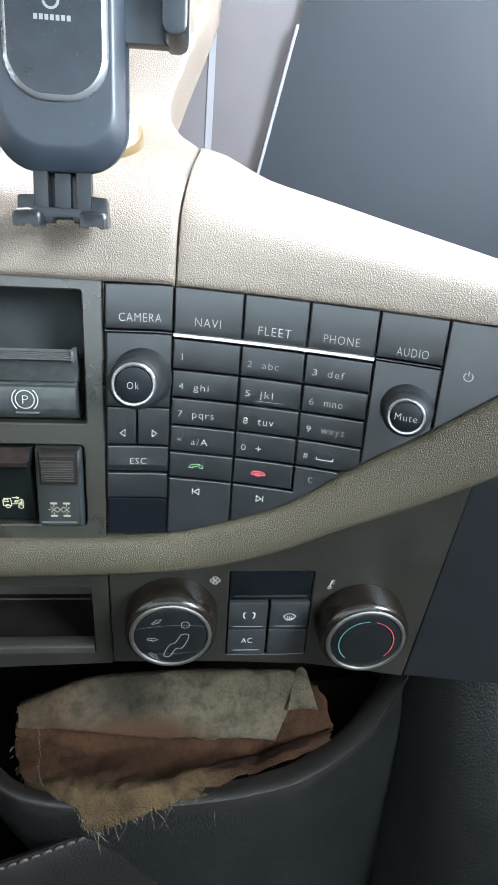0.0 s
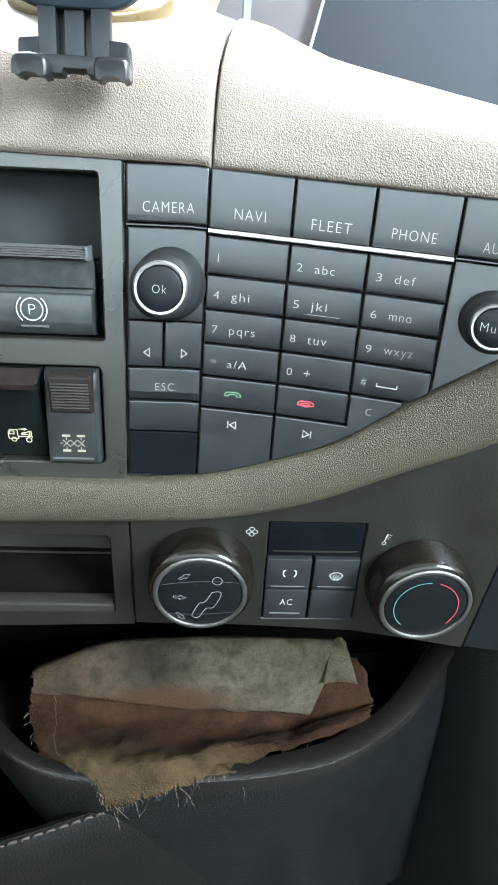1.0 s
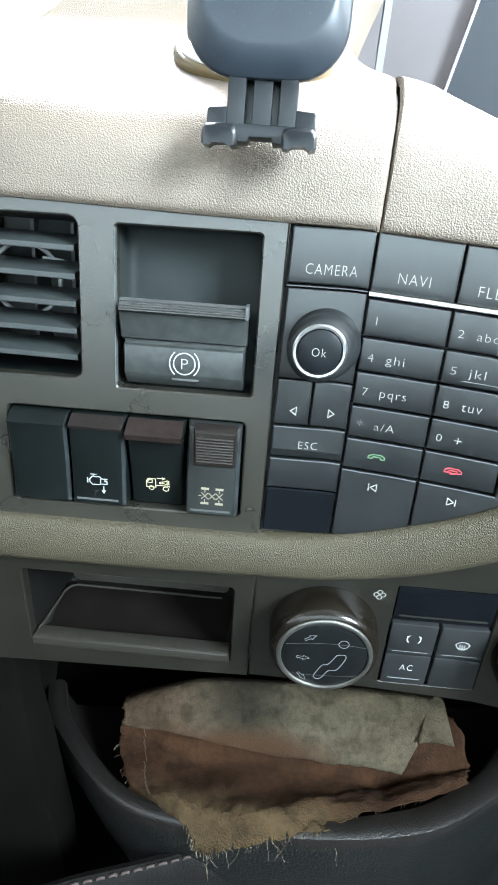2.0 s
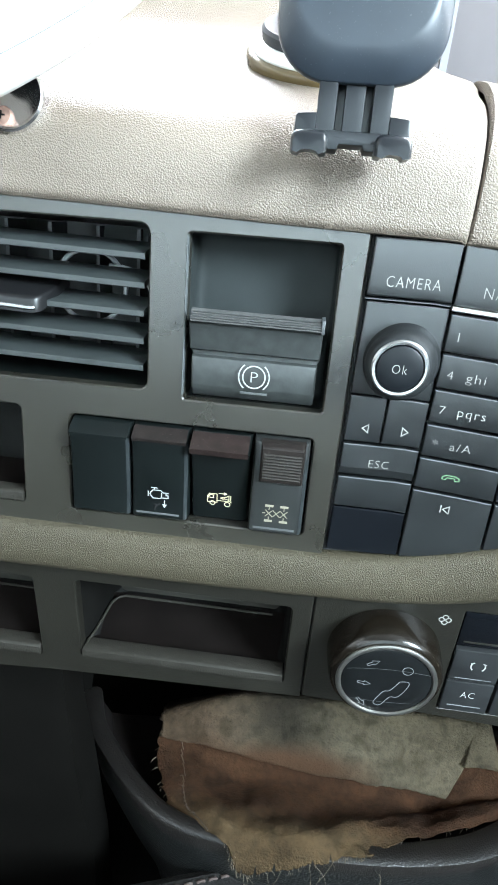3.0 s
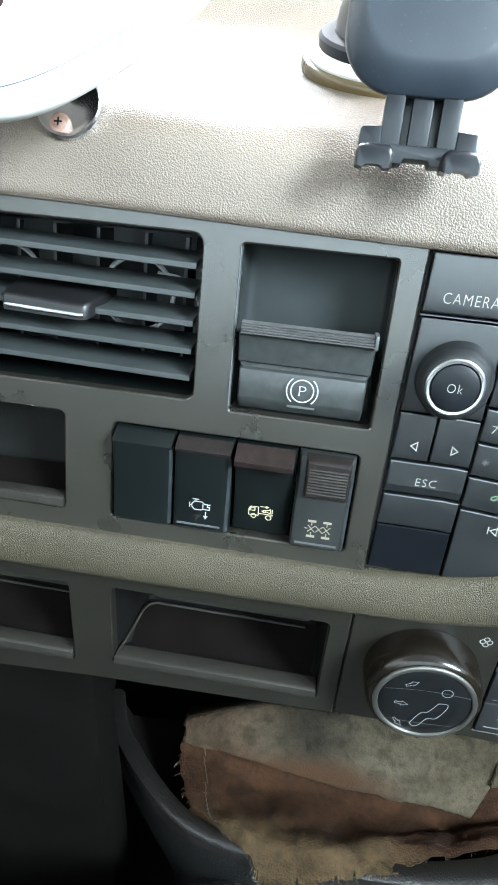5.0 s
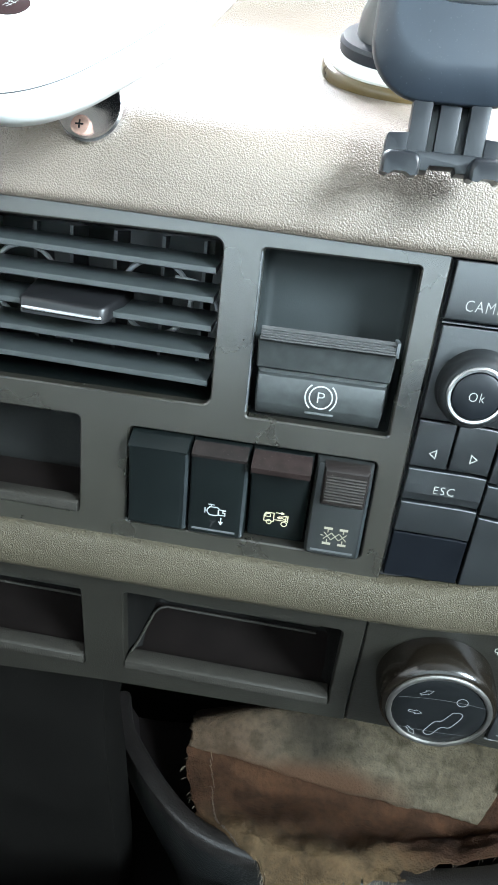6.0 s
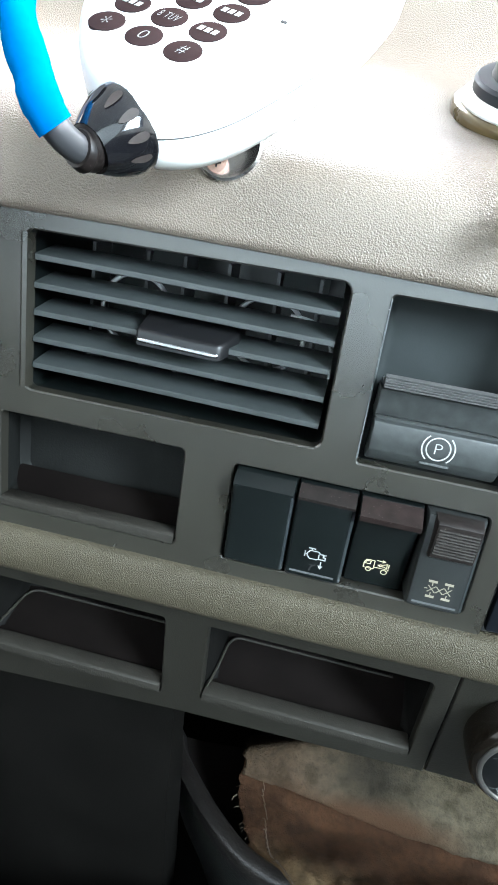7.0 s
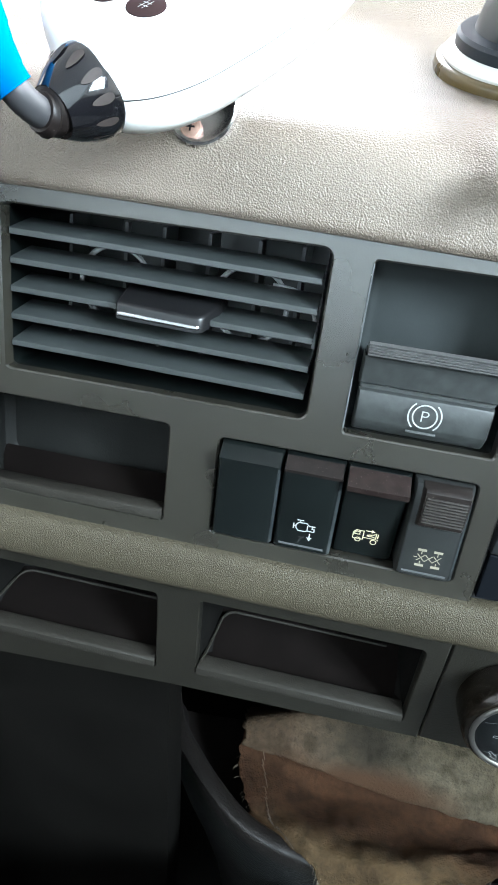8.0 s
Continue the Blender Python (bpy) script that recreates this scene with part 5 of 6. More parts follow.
def storage_tray():
    t = thing("storage_tray", "black grained plastic storage tray with a rounded rim", "storage tray", (0.02, 0.36, -0.3))
    line = smooth_line([(x, y, 0) for x, y in RIM], 5)
    norm = []
    for i, p in enumerate(line):
        d = (line[min(i + 1, len(line) - 1)] - line[max(i - 1, 0)]).normalized()
        norm.append(Vector((-d.y, d.x, 0)))
    bm = bmesh.new()
    sec = [(0.0128, -0.020), (0.0126, -0.005), (0.0116, -0.0014), (0.0090, 0.0004), (0.0052, 0.0005), (0.0022, -0.0004), (0.0005, -0.0020), (0.0, -0.0045), (0.0012, -0.012)]
    wide = [lerp_table([(-0.16, 1.1), (-0.06, 0.85), (0.08, 1.5), (0.2, 1.6)], p.x) for p in line]
    loft(bm, [[p + n * a * w + Vector((0, 0, -0.064 + h - 0.10 * a * w)) for a, h in sec] for p, n, w in zip(line, norm, wide)], False)
    part("rim", bm, LEATHER, t, "grained black rim")
    bm = bmesh.new()
    sec = [(0.002, -0.011), (0.003, -0.020), (0.009, -0.046), (0.021, -0.082), (0.036, -0.120), (0.055, -0.175), (0.07, -0.24)]
    flare = [lerp_table([(-0.2, 1.0), (0.06, 1.0), (0.14, 0.5), (0.22, -0.3)], p.x) for p in line]
    loft(bm, [[p + n * (a if h > -0.025 else a * k) + Vector((0, 0, -0.064 + h)) for a, h in sec] for p, n, k in zip(line, norm, flare)], False)
    part("outer_wall", bm, BOWL, t, "black grained outer wall")
    bm = bmesh.new()
    sec = [(0.0120, -0.006), (0.0135, -0.016), (0.019, -0.027), (0.032, -0.032)]
    rows = loft(bm, [[p + n * (a - 0.012 + 0.012 * w) + Vector((0, 0, -0.064 + h)) for a, h in sec] for p, n, w in zip(line, norm, wide)], False)
    bm.faces.new([r[-1] for r in rows])
    part("inner_bowl", bm, BOWL_IN, t, "dark inner bowl")
    own(t)


storage_tray()

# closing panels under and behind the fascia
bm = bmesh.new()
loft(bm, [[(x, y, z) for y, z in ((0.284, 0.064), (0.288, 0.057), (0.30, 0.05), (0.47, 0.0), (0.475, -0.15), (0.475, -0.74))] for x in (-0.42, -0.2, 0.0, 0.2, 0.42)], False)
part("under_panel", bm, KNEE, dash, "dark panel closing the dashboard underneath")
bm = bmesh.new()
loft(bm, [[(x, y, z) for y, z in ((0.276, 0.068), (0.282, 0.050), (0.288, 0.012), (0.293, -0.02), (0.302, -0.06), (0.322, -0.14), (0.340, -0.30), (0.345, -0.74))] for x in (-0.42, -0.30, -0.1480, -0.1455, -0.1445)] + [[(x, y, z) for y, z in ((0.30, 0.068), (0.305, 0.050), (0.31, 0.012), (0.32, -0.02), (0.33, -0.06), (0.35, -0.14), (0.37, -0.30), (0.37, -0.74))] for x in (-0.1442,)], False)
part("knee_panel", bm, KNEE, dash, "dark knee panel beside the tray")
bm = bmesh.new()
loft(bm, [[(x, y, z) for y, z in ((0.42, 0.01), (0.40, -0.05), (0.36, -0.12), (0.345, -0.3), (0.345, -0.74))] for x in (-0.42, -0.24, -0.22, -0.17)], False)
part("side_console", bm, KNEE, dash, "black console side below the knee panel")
bm = bmesh.new()
loft(bm, [[(x, y + d, z) for y, z in ((0.36, 0.05), (0.33, -0.03), (0.30, -0.10), (0.27, -0.22), (0.25, -0.6))] for x, d in ((0.185, 0.14), (0.205, 0.09), (0.235, 0.045), (0.29, 0.015), (0.44, -0.01))], False)
part("outer_console", bm, BOWL, dash, "dark console side beyond the tray")
bm = bmesh.new()
loft(bm, [[(x, y, z) for y, z in ((0.30, 0.03), (0.288, -0.05), (0.284, -0.15), (0.29, -0.6))] for x in (-0.42, -0.30, -0.262, -0.256)], False)
part("brown_side_panel", bm, material("brown_side_trim", (0.09, 0.055, 0.045), 0.6, vary=0.1, scale=20), dash, "dark brown side trim")


# ---- padded edge with stitching under the tray ----
def stitched_edge():
    e = thing("stitched_console_edge", "black padded console edge with pale red stitching", "console", (-0.10, 0.30, -0.30))
    top = smooth_line([(-0.26, 0.235, -0.135), (-0.18, 0.258, -0.118), (-0.129, 0.275, -0.107), (-0.086, 0.288, -0.103), (-0.045, 0.302, -0.101), (-0.01, 0.318, -0.104), (0.03, 0.345, -0.112), (0.07, 0.385, -0.125)], 6)
    bm = bmesh.new()
    sec = [(0.012, -0.012), (0.008, -0.001), (0.003, 0.0012), (-0.001, 0.0), (-0.003, -0.005), (-0.002, -0.03), (0.01, -0.08), (0.03, -0.22)]
    loft(bm, [[p + Vector((0.2 * a, a, h)) for a, h in sec] for p in top], False)
    part("padding", bm, PADDING, e, "black padded leathercloth")
    for i in range(1, len(top) - 14):
        a, b = top[i], top[i + 1]
        for p, q in ((a.lerp(b, 0.1), a.lerp(b, 0.7)),):
            bm = bmesh.new()
            o = Vector((0, -0.0006, 0.0014))
            tube(bm, [p + o - Vector((0, 0, 0.0006)), p.lerp(q, 0.3) + o + Vector((0, -0.0002, 0.0004)), p.lerp(q, 0.7) + o + Vector((0, -0.0002, 0.0004)), q + o - Vector((0, 0, 0.0006))], 0.0009, 6)
            part("stitch", bm, STITCH, e)
    own(e)


stitched_edge()


# ---- rag in the tray ----
def rag():
    c = thing("rag", "torn beige and brown cotton rag crumpled over the tray rim", "cloth", (0.0, 0.33, -0.09))
    grid = [[(-0.1100, 0.392, -0.074), (-0.0870, 0.392, -0.072), (-0.0620, 0.392, -0.070), (-0.013, 0.392, -0.070), (0.041, 0.392, -0.070), (0.084, 0.392, -0.070), (0.111, 0.392, -0.072)],
            [(-0.1104, 0.366, -0.0530), (-0.0871, 0.366, -0.0420), (-0.0623, 0.366, -0.0340), (-0.0129, 0.366, -0.0280), (0.0414, 0.366, -0.0270), (0.0840, 0.366, -0.0270), (0.1120, 0.366, -0.0400)],
            [(-0.1091, 0.350, -0.0634), (-0.0772, 0.348, -0.0704), (-0.0405, 0.346, -0.0723), (0.0005, 0.346, -0.0739), (0.0424, 0.348, -0.0775), (0.0815, 0.352, -0.0804), (0.1246, 0.355, -0.0656)],
            [(-0.1004, 0.325, -0.0683), (-0.0720, 0.312, -0.0615), (-0.0457, 0.304, -0.0600), (-0.0126, 0.304, -0.0598), (0.0172, 0.312, -0.0620), (0.0570, 0.334, -0.0735), (0.1214, 0.349, -0.0678)],
            [(-0.0955, 0.318, -0.0720), (-0.0630, 0.298, -0.0608), (-0.0462, 0.2935, -0.0612), (-0.0138, 0.293, -0.0610), (0.0185, 0.302, -0.0612), (0.0545, 0.320, -0.0660), (0.1200, 0.3450, -0.0680)],
            [(-0.0940, 0.316, -0.0765), (-0.0572, 0.2900, -0.0628), (-0.0457, 0.2870, -0.0798), (-0.0133, 0.2875, -0.0709), (0.0193, 0.2945, -0.0611), (0.0540, 0.3135, -0.0668), (0.1193, 0.3410, -0.0690)]]
    rnd = random.Random(4)
    down = [smooth_line([grid[r][k] for r in range(6)], 8) for k in range(7)]
    lines = [smooth_line([down[k][j] for k in range(7)], 36) for j in range(len(down[0]))]
    nx, nq = len(lines[0]) - 1, len(lines) - 1

    def jag(i):
        return 0.5 * noise.noise(Vector((i * 0.16, 0.3, 9.1))) + 0.5 * noise.noise(Vector((i * 0.83, 4.3, 2.1)))
    bm = bmesh.new()
    rings = []
    for i in range(nx + 1):
        cut = 1.0 + 0.09 * jag(i) - (0.03 + 0.035 * (i // 11 % 3) if i % 11 == 5 and 28 < i < 190 else 0.0)
        col = []
        for j in range(nq + 1):
            s = min(max(j / nq + (cut - 1) * (j / nq) ** 9, 0), 0.9999) * nq
            k = int(s)
            p = lines[k][i].lerp(lines[k + 1][i], s - k)
            w = noise.fractal(Vector((p.x * 26, p.y * 30, 3.1)), 0.8, 2.0, 4) + 0.35 * noise.fractal(Vector((p.x * 110, p.y * 130, 8.3)), 0.7, 2.0, 3)
            fold = 0.0016 * math.sin(p.x * 95 + 3 * math.sin(p.y * 70)) * min(1.0, j / nq * 1.5)
            edge = (0.0020 * noise.noise(Vector((j * 0.4, 7.7, 0.01))) + 0.0009 * noise.noise(Vector((j * 2.3, 1.7, 0.4)))) * (1.0 if i in (0, nx) else 0.4 if i in (1, 2) else 0.0)
            col.append((p.x + edge * 2, p.y + 0.0014 * w, p.z + 0.0026 * w + fold * 0.8))
        rings.append(col)
    loft(bm, rings, False)
    low = part("lower_layer", bm, CLOTH_LOW, c, "brown stained lower layer with fold shade in its colour and a frayed hem", 80)
    # ragged seam down the torn end
    for j in range(12, nq - 1):
        i = 20 + int(6 * max(0.0, (j - 24) / 14) ** 1.5 + 2.6 * noise.noise(Vector((j * 0.7, 0.2, 5.1))))
        p, q = Vector(rings[i][j]), Vector(rings[i + 1][j + 1])
        bm = bmesh.new()
        lift = Vector((rnd.uniform(-0.0004, 0.0004), -0.0009, 0.0010))
        tip = p + Vector((rnd.uniform(-0.0014, 0.0014), -0.0014, rnd.uniform(0.0004, 0.0016)))
        tube(bm, [p + lift, p.lerp(q, 0.5) + lift * 1.2, q + lift], 0.0003, 5)
        tube(bm, [p + lift, (p + lift).lerp(tip, 0.5), tip], 0.00024, 4)
        part("seam_thread", bm, SEAM_THREAD, c)
    low.modifiers.new("thickness", "SOLIDIFY").thickness = 0.0009
    hem, side = [rings[i][-1] for i in range(nx + 1)], rings[0][14:]
    # the lighter layer folded over it
    back = smooth_line([(-0.1100, 0.388, -0.062), (-0.062, 0.388, -0.044), (-0.013, 0.388, -0.040), (0.041, 0.388, -0.040), (0.074, 0.388, -0.040), (0.1000, 0.388, -0.042)], 16)
    crest = smooth_line([(-0.1108, 0.366, -0.0490), (-0.0623, 0.366, -0.0281), (-0.0129, 0.366, -0.0226), (0.0414, 0.366, -0.0218), (0.0740, 0.366, -0.0222), (0.1000, 0.366, -0.0238)], 16)
    foot = smooth_line([(-0.1082, 0.3515, -0.0560), (-0.0568, 0.348, -0.0585), (0.0044, 0.348, -0.0610), (0.0330, 0.348, -0.0655), (0.0560, 0.350, -0.0700), (0.0802, 0.352, -0.0737)], 16)
    wave = lambda i: 0.0022 * math.sin(i * 0.11 + 0.6) + 0.0026 * noise.noise(Vector((i * 0.12, 5.5, 1.2))) + 0.0010 * noise.noise(Vector((i * 0.5, 2.5, 6.2)))
    bm = bmesh.new()
    rings = []
    for i in range(len(crest)):
        col = []
        arcs = smooth_line([back[i], crest[i], crest[i].lerp(foot[i], 0.5) + Vector((0, -0.0028, 0.0022)), foot[i] + Vector((0, -0.0022, 0.0012 + wave(i))), foot[i] + Vector((0, 0.0012, -0.0020 + wave(i)))], 7)
        for j, p in enumerate(arcs):
            w = noise.fractal(Vector((p.x * 24 + 5, p.z * 30, 1.7)), 0.8, 2.0, 4) + 0.35 * noise.fractal(Vector((p.x * 100, p.z * 120, 4.7)), 0.7, 2.0, 3)
            ragged = 0.0036 * noise.noise(Vector((j * 0.9, 3.7, 0.2))) if i == 0 else 0.0
            low_edge = 0.0010 * jag(i + 40) if j > 22 else 0.0
            col.append((p.x + ragged, p.y - 0.0010 * w, p.z + 0.0018 * w + low_edge))
        rings.append(col)
    loft(bm, rings, False)
    top = part("folded_layer", bm, CLOTH_TOP, c, "grey-beige folded upper layer with grease stains", 80)
    top.modifiers.new("thickness", "SOLIDIFY").thickness = 0.0012
    # folded-back corner
    bm = bmesh.new()
    rings = []
    for i in range(13):
        f = i / 12
        rings.append([(0.0930 + 0.0090 * f + 0.0090 * g * f - 0.006 * g * (1 - f), 0.3655 - 0.012 * g, -0.0240 - 0.0250 * g + 0.0050 * math.sin(f * 3.1) * (1 - 0.6 * g)) for g in [k / 10 for k in range(11)]])
    loft(bm, rings, False)
    ob = part("turned_corner", bm, CLOTH_TOP, c, "turned-up beige corner", 80)
    ob.modifiers.new("thickness", "SOLIDIFY").thickness = 0.001
    # frayed threads along the hem and the torn side
    for k in range(116):
        torn = k >= 100
        base = Vector(rnd.choice(side) if torn else hem[rnd.randrange(36, 200) if k % 3 else rnd.randrange(40, 176)]) + Vector((0, -0.0006, 0.0006))
        length = rnd.uniform(0.0015, 0.005) if k > 11 else rnd.uniform(0.011, 0.022)
        pts, d = [base], Vector((-0.9, rnd.uniform(-0.5, 0.0), rnd.uniform(-1.0, 0.4))) if torn else Vector((rnd.uniform(-0.4, 0.6), rnd.uniform(-0.5, 0.1), -0.9))
        for j in range(5):
            d = (d + Vector((rnd.uniform(-0.5, 0.5), rnd.uniform(-0.2, 0.15), -0.25))).normalized()
            pts.append(pts[-1] + d * length / 5)
        bm = bmesh.new()
        tube(bm, pts, 0.00014, 4)
        part("thread", bm, THREAD, c)
    own(c)


rag()


# ---- phone holder ----
def phone_holder():
    h = thing("phone_holder", "dark grey phone holder on a suction base, its clamp empty", "phone holder", (-0.047, 0.345, 0.328))
    nrm = Vector((0, -0.47, 0.883)).normalized()
    side, fwd = Vector((1, 0, 0)), nrm.cross(Vector((1, 0, 0)))
    c0 = Vector((-0.0452, 0.328, 0.3296))
    on_pad = lambda a, b, n: c0 + side * a + fwd * b + nrm * n * (0.72 if n > 0 else 1)
    bm = bmesh.new()
    lathe(bm, [(0.0326, -0.006), (0.0331, 0.0008), (0.0330, 0.0026), (0.0323, 0.0038), (0.0300, 0.0046)], (0, 0), on_pad, 64)
    part("gel_pad", bm, GEL, h, "yellowed gel pad")
    bm = bmesh.new()
    lathe(bm, [(0.0306, 0.0043), (0.0308, 0.0056), (0.0300, 0.0072), (0.0276, 0.0092), (0.0258, 0.0098)], (0, 0), on_pad, 64)
    part("suction_cup", bm, WHITE, h, "pale suction cup skirt")
    bm = bmesh.new()
    lathe(bm, [(0.0270, 0.0080), (0.0272, 0.0140), (0.0262, 0.0156), (0.0235, 0.0160)], (0, 0), on_pad, 56)
    part("collar", bm, HOLDER, h, "black collar")
    bm = bmesh.new()
    tube(bm, [on_pad(0, 0, 0.0150), on_pad(0, -0.002, 0.022), on_pad(0.002, -0.008, 0.036), Vector((-0.040, 0.306, 0.372)), Vector((-0.0372, 0.280, 0.372))], [0.0215, 0.0205, 0.0180, 0.0150, 0.0120], 28)
    part("post", bm, POST, h, "grey plastic post")
    bm = bmesh.new()
    bmesh.ops.create_uvsphere(bm, u_segments=24, v_segments=14, radius=0.0125, matrix=Matrix.Translation((-0.0366, 0.274, 0.370)))
    part("ball_joint", bm, HOLDER, h, "black ball joint")
    # body: leans back with its top
    lean = radians(6)
    up, out = Vector((0, math.sin(lean), math.cos(lean))), Vector((0, -math.cos(lean), math.sin(lean)))
    o = Vector((-0.0362, 0.254, 0.3045))
    on_body = lambda a, b, n: o + Vector((a, 0, 0)) + up * b + out * n
    oval = lambda w, b0, b1, r, i=0: rounded(-w, w, b0, b1, r, i, 10)
    bm = bmesh.new()
    rings = [(0.0225, 0.0060, 0.104, 0.0135, -0.006), (0.0242, 0.0040, 0.1065, 0.0155, -0.004), (0.0249, 0.0026, 0.1075, 0.016, -0.001), (0.0248, 0.0020, 0.1074, 0.016, 0.0006), (0.0245, 0.0014, 0.107, 0.0158, 0.0022), (0.0242, 0.0013, 0.1068, 0.0157, 0.0040), (0.0238, 0.0018, 0.1065, 0.0155, 0.0047), (0.0206, 0.0082, 0.1045, 0.0150, 0.0072), (0.0200, 0.0094, 0.1040, 0.0146, 0.0077), (0.0190, 0.0106, 0.1030, 0.0138, 0.0079)]
    loft(bm, [[on_body(a, b, n) for a, b in oval(w, b0, b1, r)] for w, b0, b1, r, n in rings], True, True, True)
    part("body", bm, HOLDER, h, "dark grey rounded body", 65)
    # bevel ring, paled all round for the reflection it shows
    bm = bmesh.new()
    rings = [(0.0186, 0.0243, 0.1026, 0.0150, 0.0072), (0.0185, 0.0244, 0.1026, 0.0149, 0.0082), (0.0180, 0.0250, 0.1020, 0.0145, 0.0091), (0.0166, 0.0264, 0.1008, 0.0134, 0.0098)]
    loft(bm, [[on_body(a, b, n) for a, b in oval(w, b0, b1, r)] for w, b0, b1, r, n in rings], True, False, False)
    part("face_edge", bm, FACE_EDGE, h, "bevelled edge of the front pad, bright reflection in its colour")
    bm = bmesh.new()
    rings = [(0.0167, 0.0263, 0.1008, 0.0135, 0.0092), (0.0165, 0.0265, 0.1007, 0.0133, 0.0098), (0.0146, 0.0284, 0.099, 0.0116, 0.0100)]
    loft(bm, [[on_body(a, b, n) for a, b in oval(w, b0, b1, r)] for w, b0, b1, r, n in rings], True, False, True)
    face = part("front_pad", bm, HOLDER_GLOSS, h, "scratched black front pad")

    printed("badge", face, PRINT_DIM, lambda b: stroke(b, arc(-0.0008, 0.0560, 0.0026, 100, 400, 18), 0.0009, on_body, 0.0102), "plain grey round badge")
    for k in range(7):
        x = -0.0068 + 0.0019 * k
        printed("badge_bar", face, PRINT_DIM, lambda b: fill(b, [(x, 0.0496), (x + 0.0013, 0.0496), (x + 0.0013, 0.0514), (x, 0.0514)], on_body, 0.0102))
    # side clamp
    for s in (-1, 1):
        bm = bmesh.new()
        slab(bm, [(s * 0.018, 0.0465), (s * 0.042, 0.0465), (s * 0.042, 0.062), (s * 0.018, 0.062)][::s], -0.001, 0.004, 0.0006, on_body)
        arm = part("clamp_arm", bm, HOLDER, h)
        bm = bmesh.new()
        q = [(s * 0.0375, 0.0500), (s * 0.0384, 0.0475), (s * 0.0405, 0.0462), (s * 0.0440, 0.0462), (s * 0.0462, 0.0475), (s * 0.0470, 0.0500), (s * 0.0470, 0.085), (s * 0.0375, 0.085)][::s]
        slab(bm, q, -0.003, 0.015, 0.0016, on_body)
        part("clamp_pad", bm, HOLDER_GLOSS, arm)
    # foot with two hooks
    for a0, a1 in ((-0.0108, -0.0052), (-0.0030, 0.0030), (0.0052, 0.0108)):
        bm = bmesh.new()
        slab(bm, [(a0, -0.0130), (a1, -0.0130), (a1, 0.0021), (a0, 0.0021)], -0.001, 0.0032 if a0 > -0.004 and a0 < 0 else 0.0042, 0.0005, on_body)
        part("foot_rail", bm, HOLDER_FOOT, h)
    bm = bmesh.new()
    slab(bm, [(-0.0100, -0.0130), (0.0100, -0.0130), (0.0100, 0.0021), (-0.0100, 0.0021)], -0.003, 0.0006, 0.0004, on_body)
    part("foot_channel", bm, ROCKER, h, "black channel behind the rails")
    bm = bmesh.new()
    slab(bm, [(-0.0172, -0.0165), (-0.0040, -0.0165), (-0.0034, -0.0150), (0.0034, -0.0150), (0.0040, -0.0165), (0.0172, -0.0165), (0.0168, -0.0078), (0.0162, -0.0070), (0.0106, -0.0066), (0.0106, -0.0112), (-0.0106, -0.0112), (-0.0106, -0.0066), (-0.0162, -0.0070), (-0.0168, -0.0078)], -0.001, 0.0046, 0.0006, on_body)
    part("foot_bar", bm, HOLDER_FOOT, h)
    for s in (-1, 1):
        x0, x1 = sorted((s * 0.0068, s * 0.0174))
        bm = bmesh.new()
        mid, half = (x0 + x1) / 2, (x1 - x0) / 2
        hump = lambda k, drop: [(mid + half * k * a, -0.0143 + k * (b + drop)) for a, b in ((-1, -0.0038), (-1, -0.0004), (-0.9, 0.0010), (-0.7, 0.0017), (0, 0.0020), (0.7, 0.0017), (0.9, 0.0010), (1, -0.0004), (1, -0.0038), (0.66, -0.0042), (0.5, -0.0034), (0.3, -0.0030), (-0.3, -0.0030), (-0.5, -0.0034), (-0.66, -0.0042))]
        loft(bm, [[on_body(a, b, n) for a, b in hump(k, drop)] for n, k, drop in ((0.002, 0.96, 0.0), (0.0085, 1.0, 0.0), (0.0098, 1.0, -0.0003), (0.0110, 0.95, -0.0009), (0.0117, 0.84, -0.0019))], True, True, True)
        part("foot_hook", bm, HOLDER_FOOT, h)
    own(h)


phone_holder()

# ---- handset on its mounting ----
HO = Vector((-0.1508, 0.2213, 0.3137))
HR, HC, HN = Vector((0.924, -0.2928, -0.2457)), Vector((0.382, 0.708, 0.594)), Vector((0.0, -0.6428, 0.766))


def on_set(a, b, n):
    return HO + HR * a + HC * b + HN * n


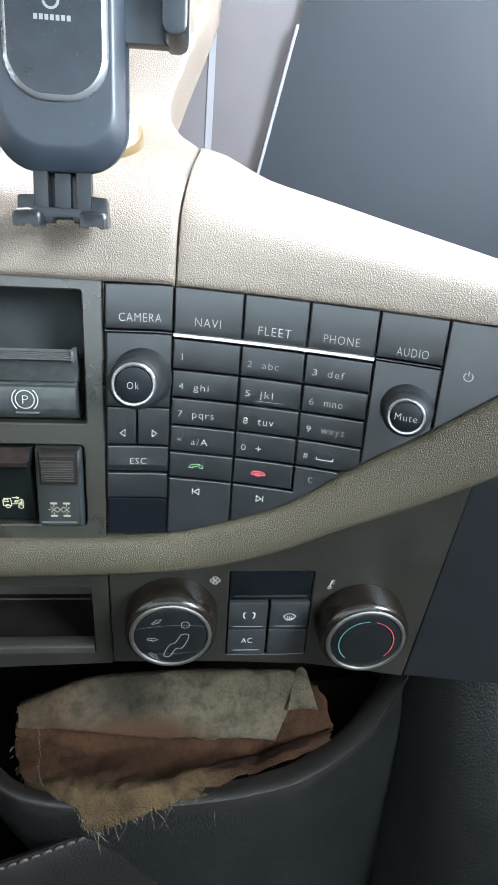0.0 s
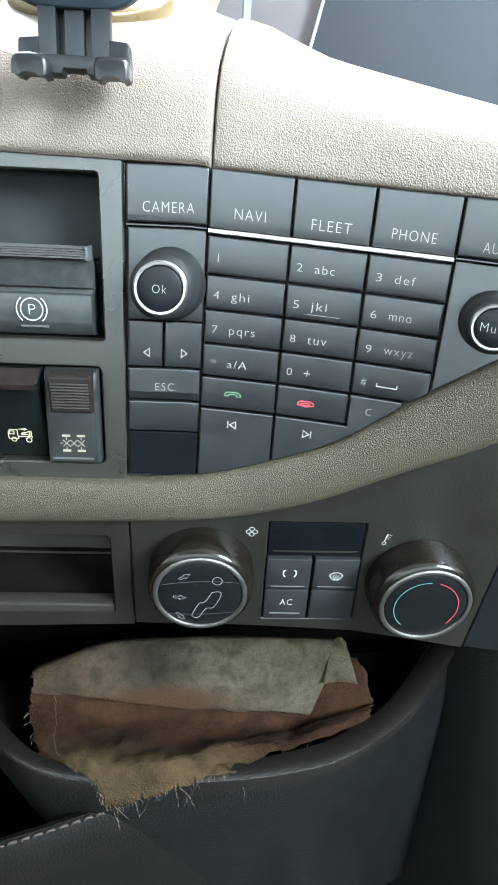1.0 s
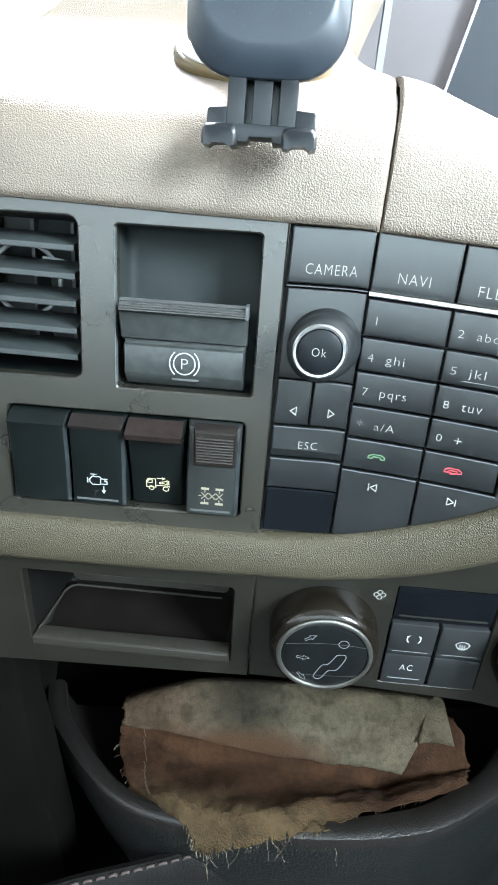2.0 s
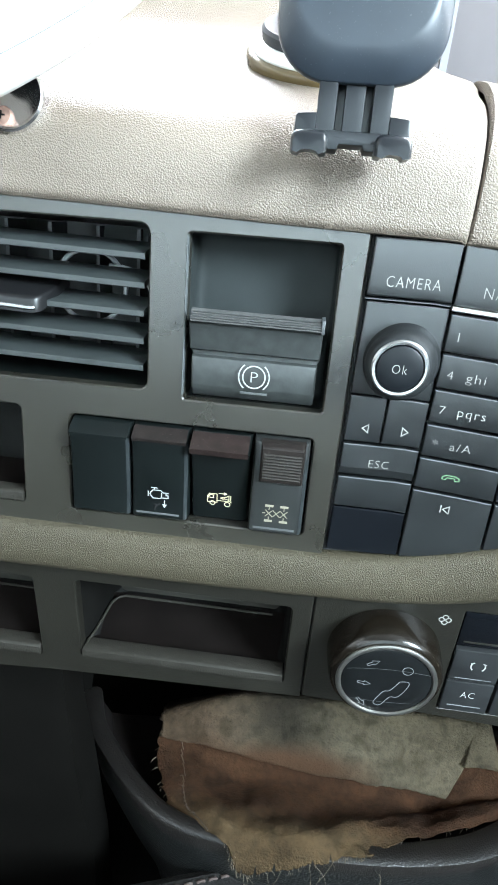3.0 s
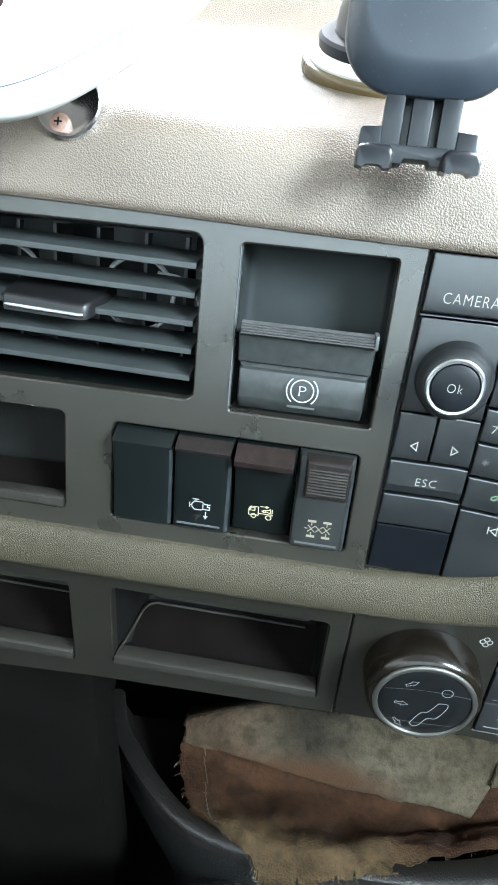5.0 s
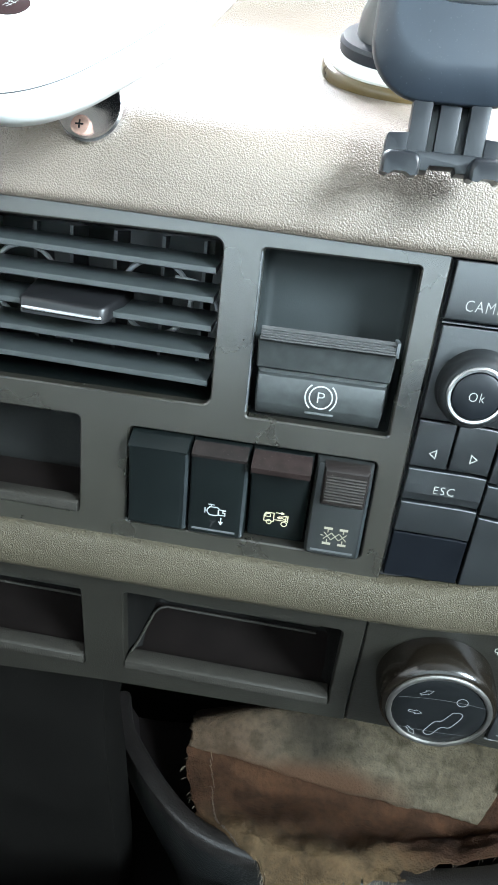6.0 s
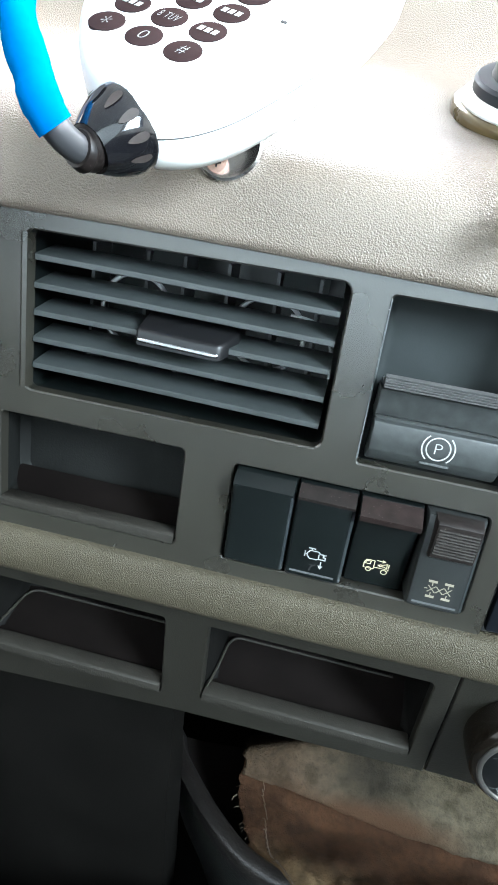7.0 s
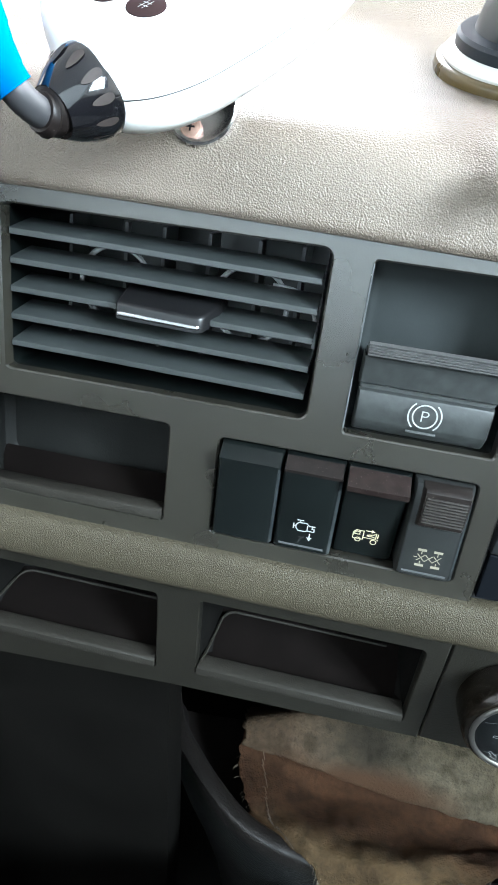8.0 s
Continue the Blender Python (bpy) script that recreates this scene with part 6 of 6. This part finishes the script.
def mounting():
    m = thing("mounting_plate", "small chrome mounting plate with a rusty screw on the pad", "mounting plate", (-0.147, 0.262, 0.290))
    n = Vector((0, -0.955, 0.296)).normalized()
    c = Vector((-0.1475, 0.2655, 0.2985))
    f = n.cross(Vector((1, 0, 0)))
    put = lambda a, b, k: c + Vector((1, 0, 0)) * a + f * b + n * k
    bm = bmesh.new()
    lathe(bm, [(0.0110, -0.006), (0.0112, 0.0012), (0.0106, 0.0020), (0.0096, 0.0016), (0.0080, 0.0004), (0.0050, 0.0002)], (0, 0), put, 48)
    part("plate", bm, POLISHED, m, "dished chrome plate")
    bm = bmesh.new()
    lathe(bm, [(0.0034, 0.0000), (0.0035, 0.0010), (0.0030, 0.0017), (0.0016, 0.0020)], (-0.0022, 0.0062) if put(0, 1, 0).z < c.z else (-0.0022, -0.0062), put, 24)
    s = part("screw", bm, COPPER, m, "rusty cross-head screw")
    cy = 0.0062 if put(0, 1, 0).z < c.z else -0.0062

    def cross(b):
        for w, h in ((0.0014, 0.0003), (0.0003, 0.0014)):
            fill(b, [(-0.0022 - w, cy - h), (-0.0022 + w, cy - h), (-0.0022 + w, cy + h), (-0.0022 - w, cy + h)], put, 0.00225)
    printed("screw_cross", s, DARK, cross)
    bm = bmesh.new()
    tube(bm, [put(0.0, -cy * 0.8, -0.002), put(0.0, -cy * 0.9, 0.004), on_set(-0.004, 0.026, -0.028), on_set(-0.006, 0.032, -0.020)], [0.0034, 0.0034, 0.005, 0.008], 16)
    part("stem", bm, DARK, m, "dark stem carrying the handset")
    own(m)


mounting()


def handset():
    t = thing("phone_handset", "glossy white telephone handset with dark oval keys", "telephone", tuple(on_set(0, 0.03, -0.02)))
    out = [(-0.008, -0.0186), (0.0, -0.0184), (0.0068, -0.0142), (0.0118, -0.0078), (0.0155, 0.0010), (0.0180, 0.0129), (0.0198, 0.025), (0.0212, 0.045), (0.0185, 0.080), (0.008, 0.102), (-0.015, 0.110), (-0.040, 0.104), (-0.055, 0.085), (-0.060, 0.060), (-0.057, 0.035), (-0.049, 0.015), (-0.037, -0.002), (-0.023, -0.0125)]
    loop = [(p[0], p[1]) for p in smooth_line([(a, b, 0) for a, b in out + out[:1]], 5)[:-1]]
    cx, cy = -0.016, 0.045
    sc = lambda k: [(cx + (a - cx) * k, cy + (b - cy) * k) for a, b in loop]
    bm = bmesh.new()
    loft(bm, [[on_set(a, b, n) for a, b in sc(k)] for k, n in ((0.60, -0.0275), (0.82, -0.0265), (0.93, -0.0242), (0.985, -0.0208), (1.0, -0.0175), (1.0, -0.0128))], True, True, False)
    part("back_shell", bm, WHITE, t, "white back shell")
    bm = bmesh.new()
    loft(bm, [[on_set(a, b, n) for a, b in sc(k)] for k, n in ((0.992, -0.0130), (0.992, -0.0122))], True)
    part("shell_joint", bm, PRINT_DIM, t, "thin grey joint between the shells")
    bm = bmesh.new()
    loft(bm, [[on_set(a, b, n) for a, b in sc(k)] for k, n in ((1.0, -0.0124), (0.995, -0.0090), (0.978, -0.0052), (0.95, -0.0022), (0.92, -0.0007), (0.88, 0.0), (0.6, 0.0), (0.3, 0.0))], True, False, True)
    part("front_shell", bm, WHITE, t, "white front shell")
    signs = ("*", "0", "#")
    for r in range(4):
        for k in range(3):
            a, b = -0.0256 + 0.0127 * k - 0.0006 * r, 0.0002 + 0.0107 * r
            bm = bmesh.new()
            ov = [(a + 0.0050 * math.cos(q), b + 0.0048 * math.sin(q)) for q in [2 * math.pi * i / 24 for i in range(24)]]
            slab(bm, ov, -0.003, 0.0003, 0.0002, on_set)
            key = part("key", bm, PHONE_KEY, t, "dark oval key")
            if r == 1 and k == 1:
                printed("legend", key, PRINT_DIM, lambda q: letters(q, "8 TUV", a, b, 0.0064, 0.0030, on_set, 0.0005))
            elif r == 0:
                printed("legend", key, PRINT_DIM, lambda q: letters(q, signs[k], a, b, 0.0024, 0.0038, on_set, 0.0005))
            else:
                n = 3
                printed("legend", key, PRINT_DIM, lambda q: [fill(q, [(a - 0.003 + 0.0022 * i, b - 0.0010), (a - 0.0014 + 0.0022 * i, b - 0.0010), (a - 0.0014 + 0.0022 * i, b + 0.0012), (a - 0.003 + 0.0022 * i, b + 0.0012)], on_set, 0.0005) for i in range(n)], "pale key marking")
    bm = bmesh.new()
    slab(bm, rounded(0.0112, 0.0131, 0.0252, 0.0263, 0.0004), -0.004, 0.0003, 0.0002, on_set)
    part("pinhole", bm, BLACK, t, "dark slot in the shell")
    # rubber boot, cable and tape
    axis = [on_set(-0.0073, -0.0140, -0.0140), on_set(-0.0073, -0.0168, -0.0139), on_set(-0.0074, -0.0205, -0.0136), on_set(-0.0075, -0.0255, -0.0130), on_set(-0.0075, -0.0292, -0.0126)]
    bm = bmesh.new()
    boot_r = [0.0108, 0.0112, 0.0105, 0.0084, 0.0062]
    tube(bm, axis, boot_r, 30)
    boot = part("cord_boot", bm, RUBBER, t, "glossy black rubber boot")
    for k in range(12):
        q = 2 * math.pi * k / 12
        d = (axis[-1] - axis[0]).normalized()
        s1 = d.cross(Vector((0, 0, 1))).normalized()
        s2 = s1.cross(d)
        rad = s1 * math.cos(q) + s2 * math.sin(q)
        tan = d.cross(rad)
        along = [(p - axis[0]).length for p in axis]
        bm = bmesh.new()
        outline = []
        for w in [2 * math.pi * i / 14 for i in range(14)]:
            way = 0.0074 - 0.0029 * math.cos(w)
            r = float(np.interp(way, along, boot_r)) + 0.00015
            turn = 0.0011 * math.sin(w) * (1 + 0.35 * math.cos(w)) / r
            centre = axis[0].lerp(axis[-1], way / along[-1])
            outline.append(centre + (rad * math.cos(turn) + tan * math.sin(turn)) * r)
        bm.faces.new(ring(bm, outline))
        part("boot_slot", bm, BOOT_SLOT, boot, "moulded slot of the boot")
    bm = bmesh.new()
    cable = smooth_line([axis[-1] + HC * 0.002, on_set(-0.0075, -0.0315, -0.0115), on_set(-0.0080, -0.0345, -0.0078), on_set(-0.0098, -0.0358, -0.0034), on_set(-0.0145, -0.0340, 0.0), on_set(-0.0200, -0.0300, 0.0020), on_set(-0.0290, -0.0240, 0.0040), on_set(-0.0455, -0.0110, 0.0040), on_set(-0.066, 0.010, 0.002), on_set(-0.09, 0.04, -0.004), on_set(-0.11, 0.07, -0.02)], 6)
    tube(bm, cable, 0.0036, 14)
    cord = part("cord", bm, CABLE, t, "black cord")
    bm = bmesh.new()
    tube(bm, cable[0:9], [0.0060, 0.0053, 0.0059, 0.0052, 0.0057, 0.0050, 0.0054, 0.0047, 0.0044], 18)
    part("strain_relief", bm, DUSTY, boot, "pleated brown-black end of the boot")
    bm = bmesh.new()
    i0 = 17
    tube(bm, [p for p in cable[i0:]], [0.0046 + 0.0003 * ((k // 5) % 2) for k in range(len(cable) - i0)], 16)
    part("tape", bm, TAPE, cord, "bright blue tape wound round the cord")
    own(t)


handset()
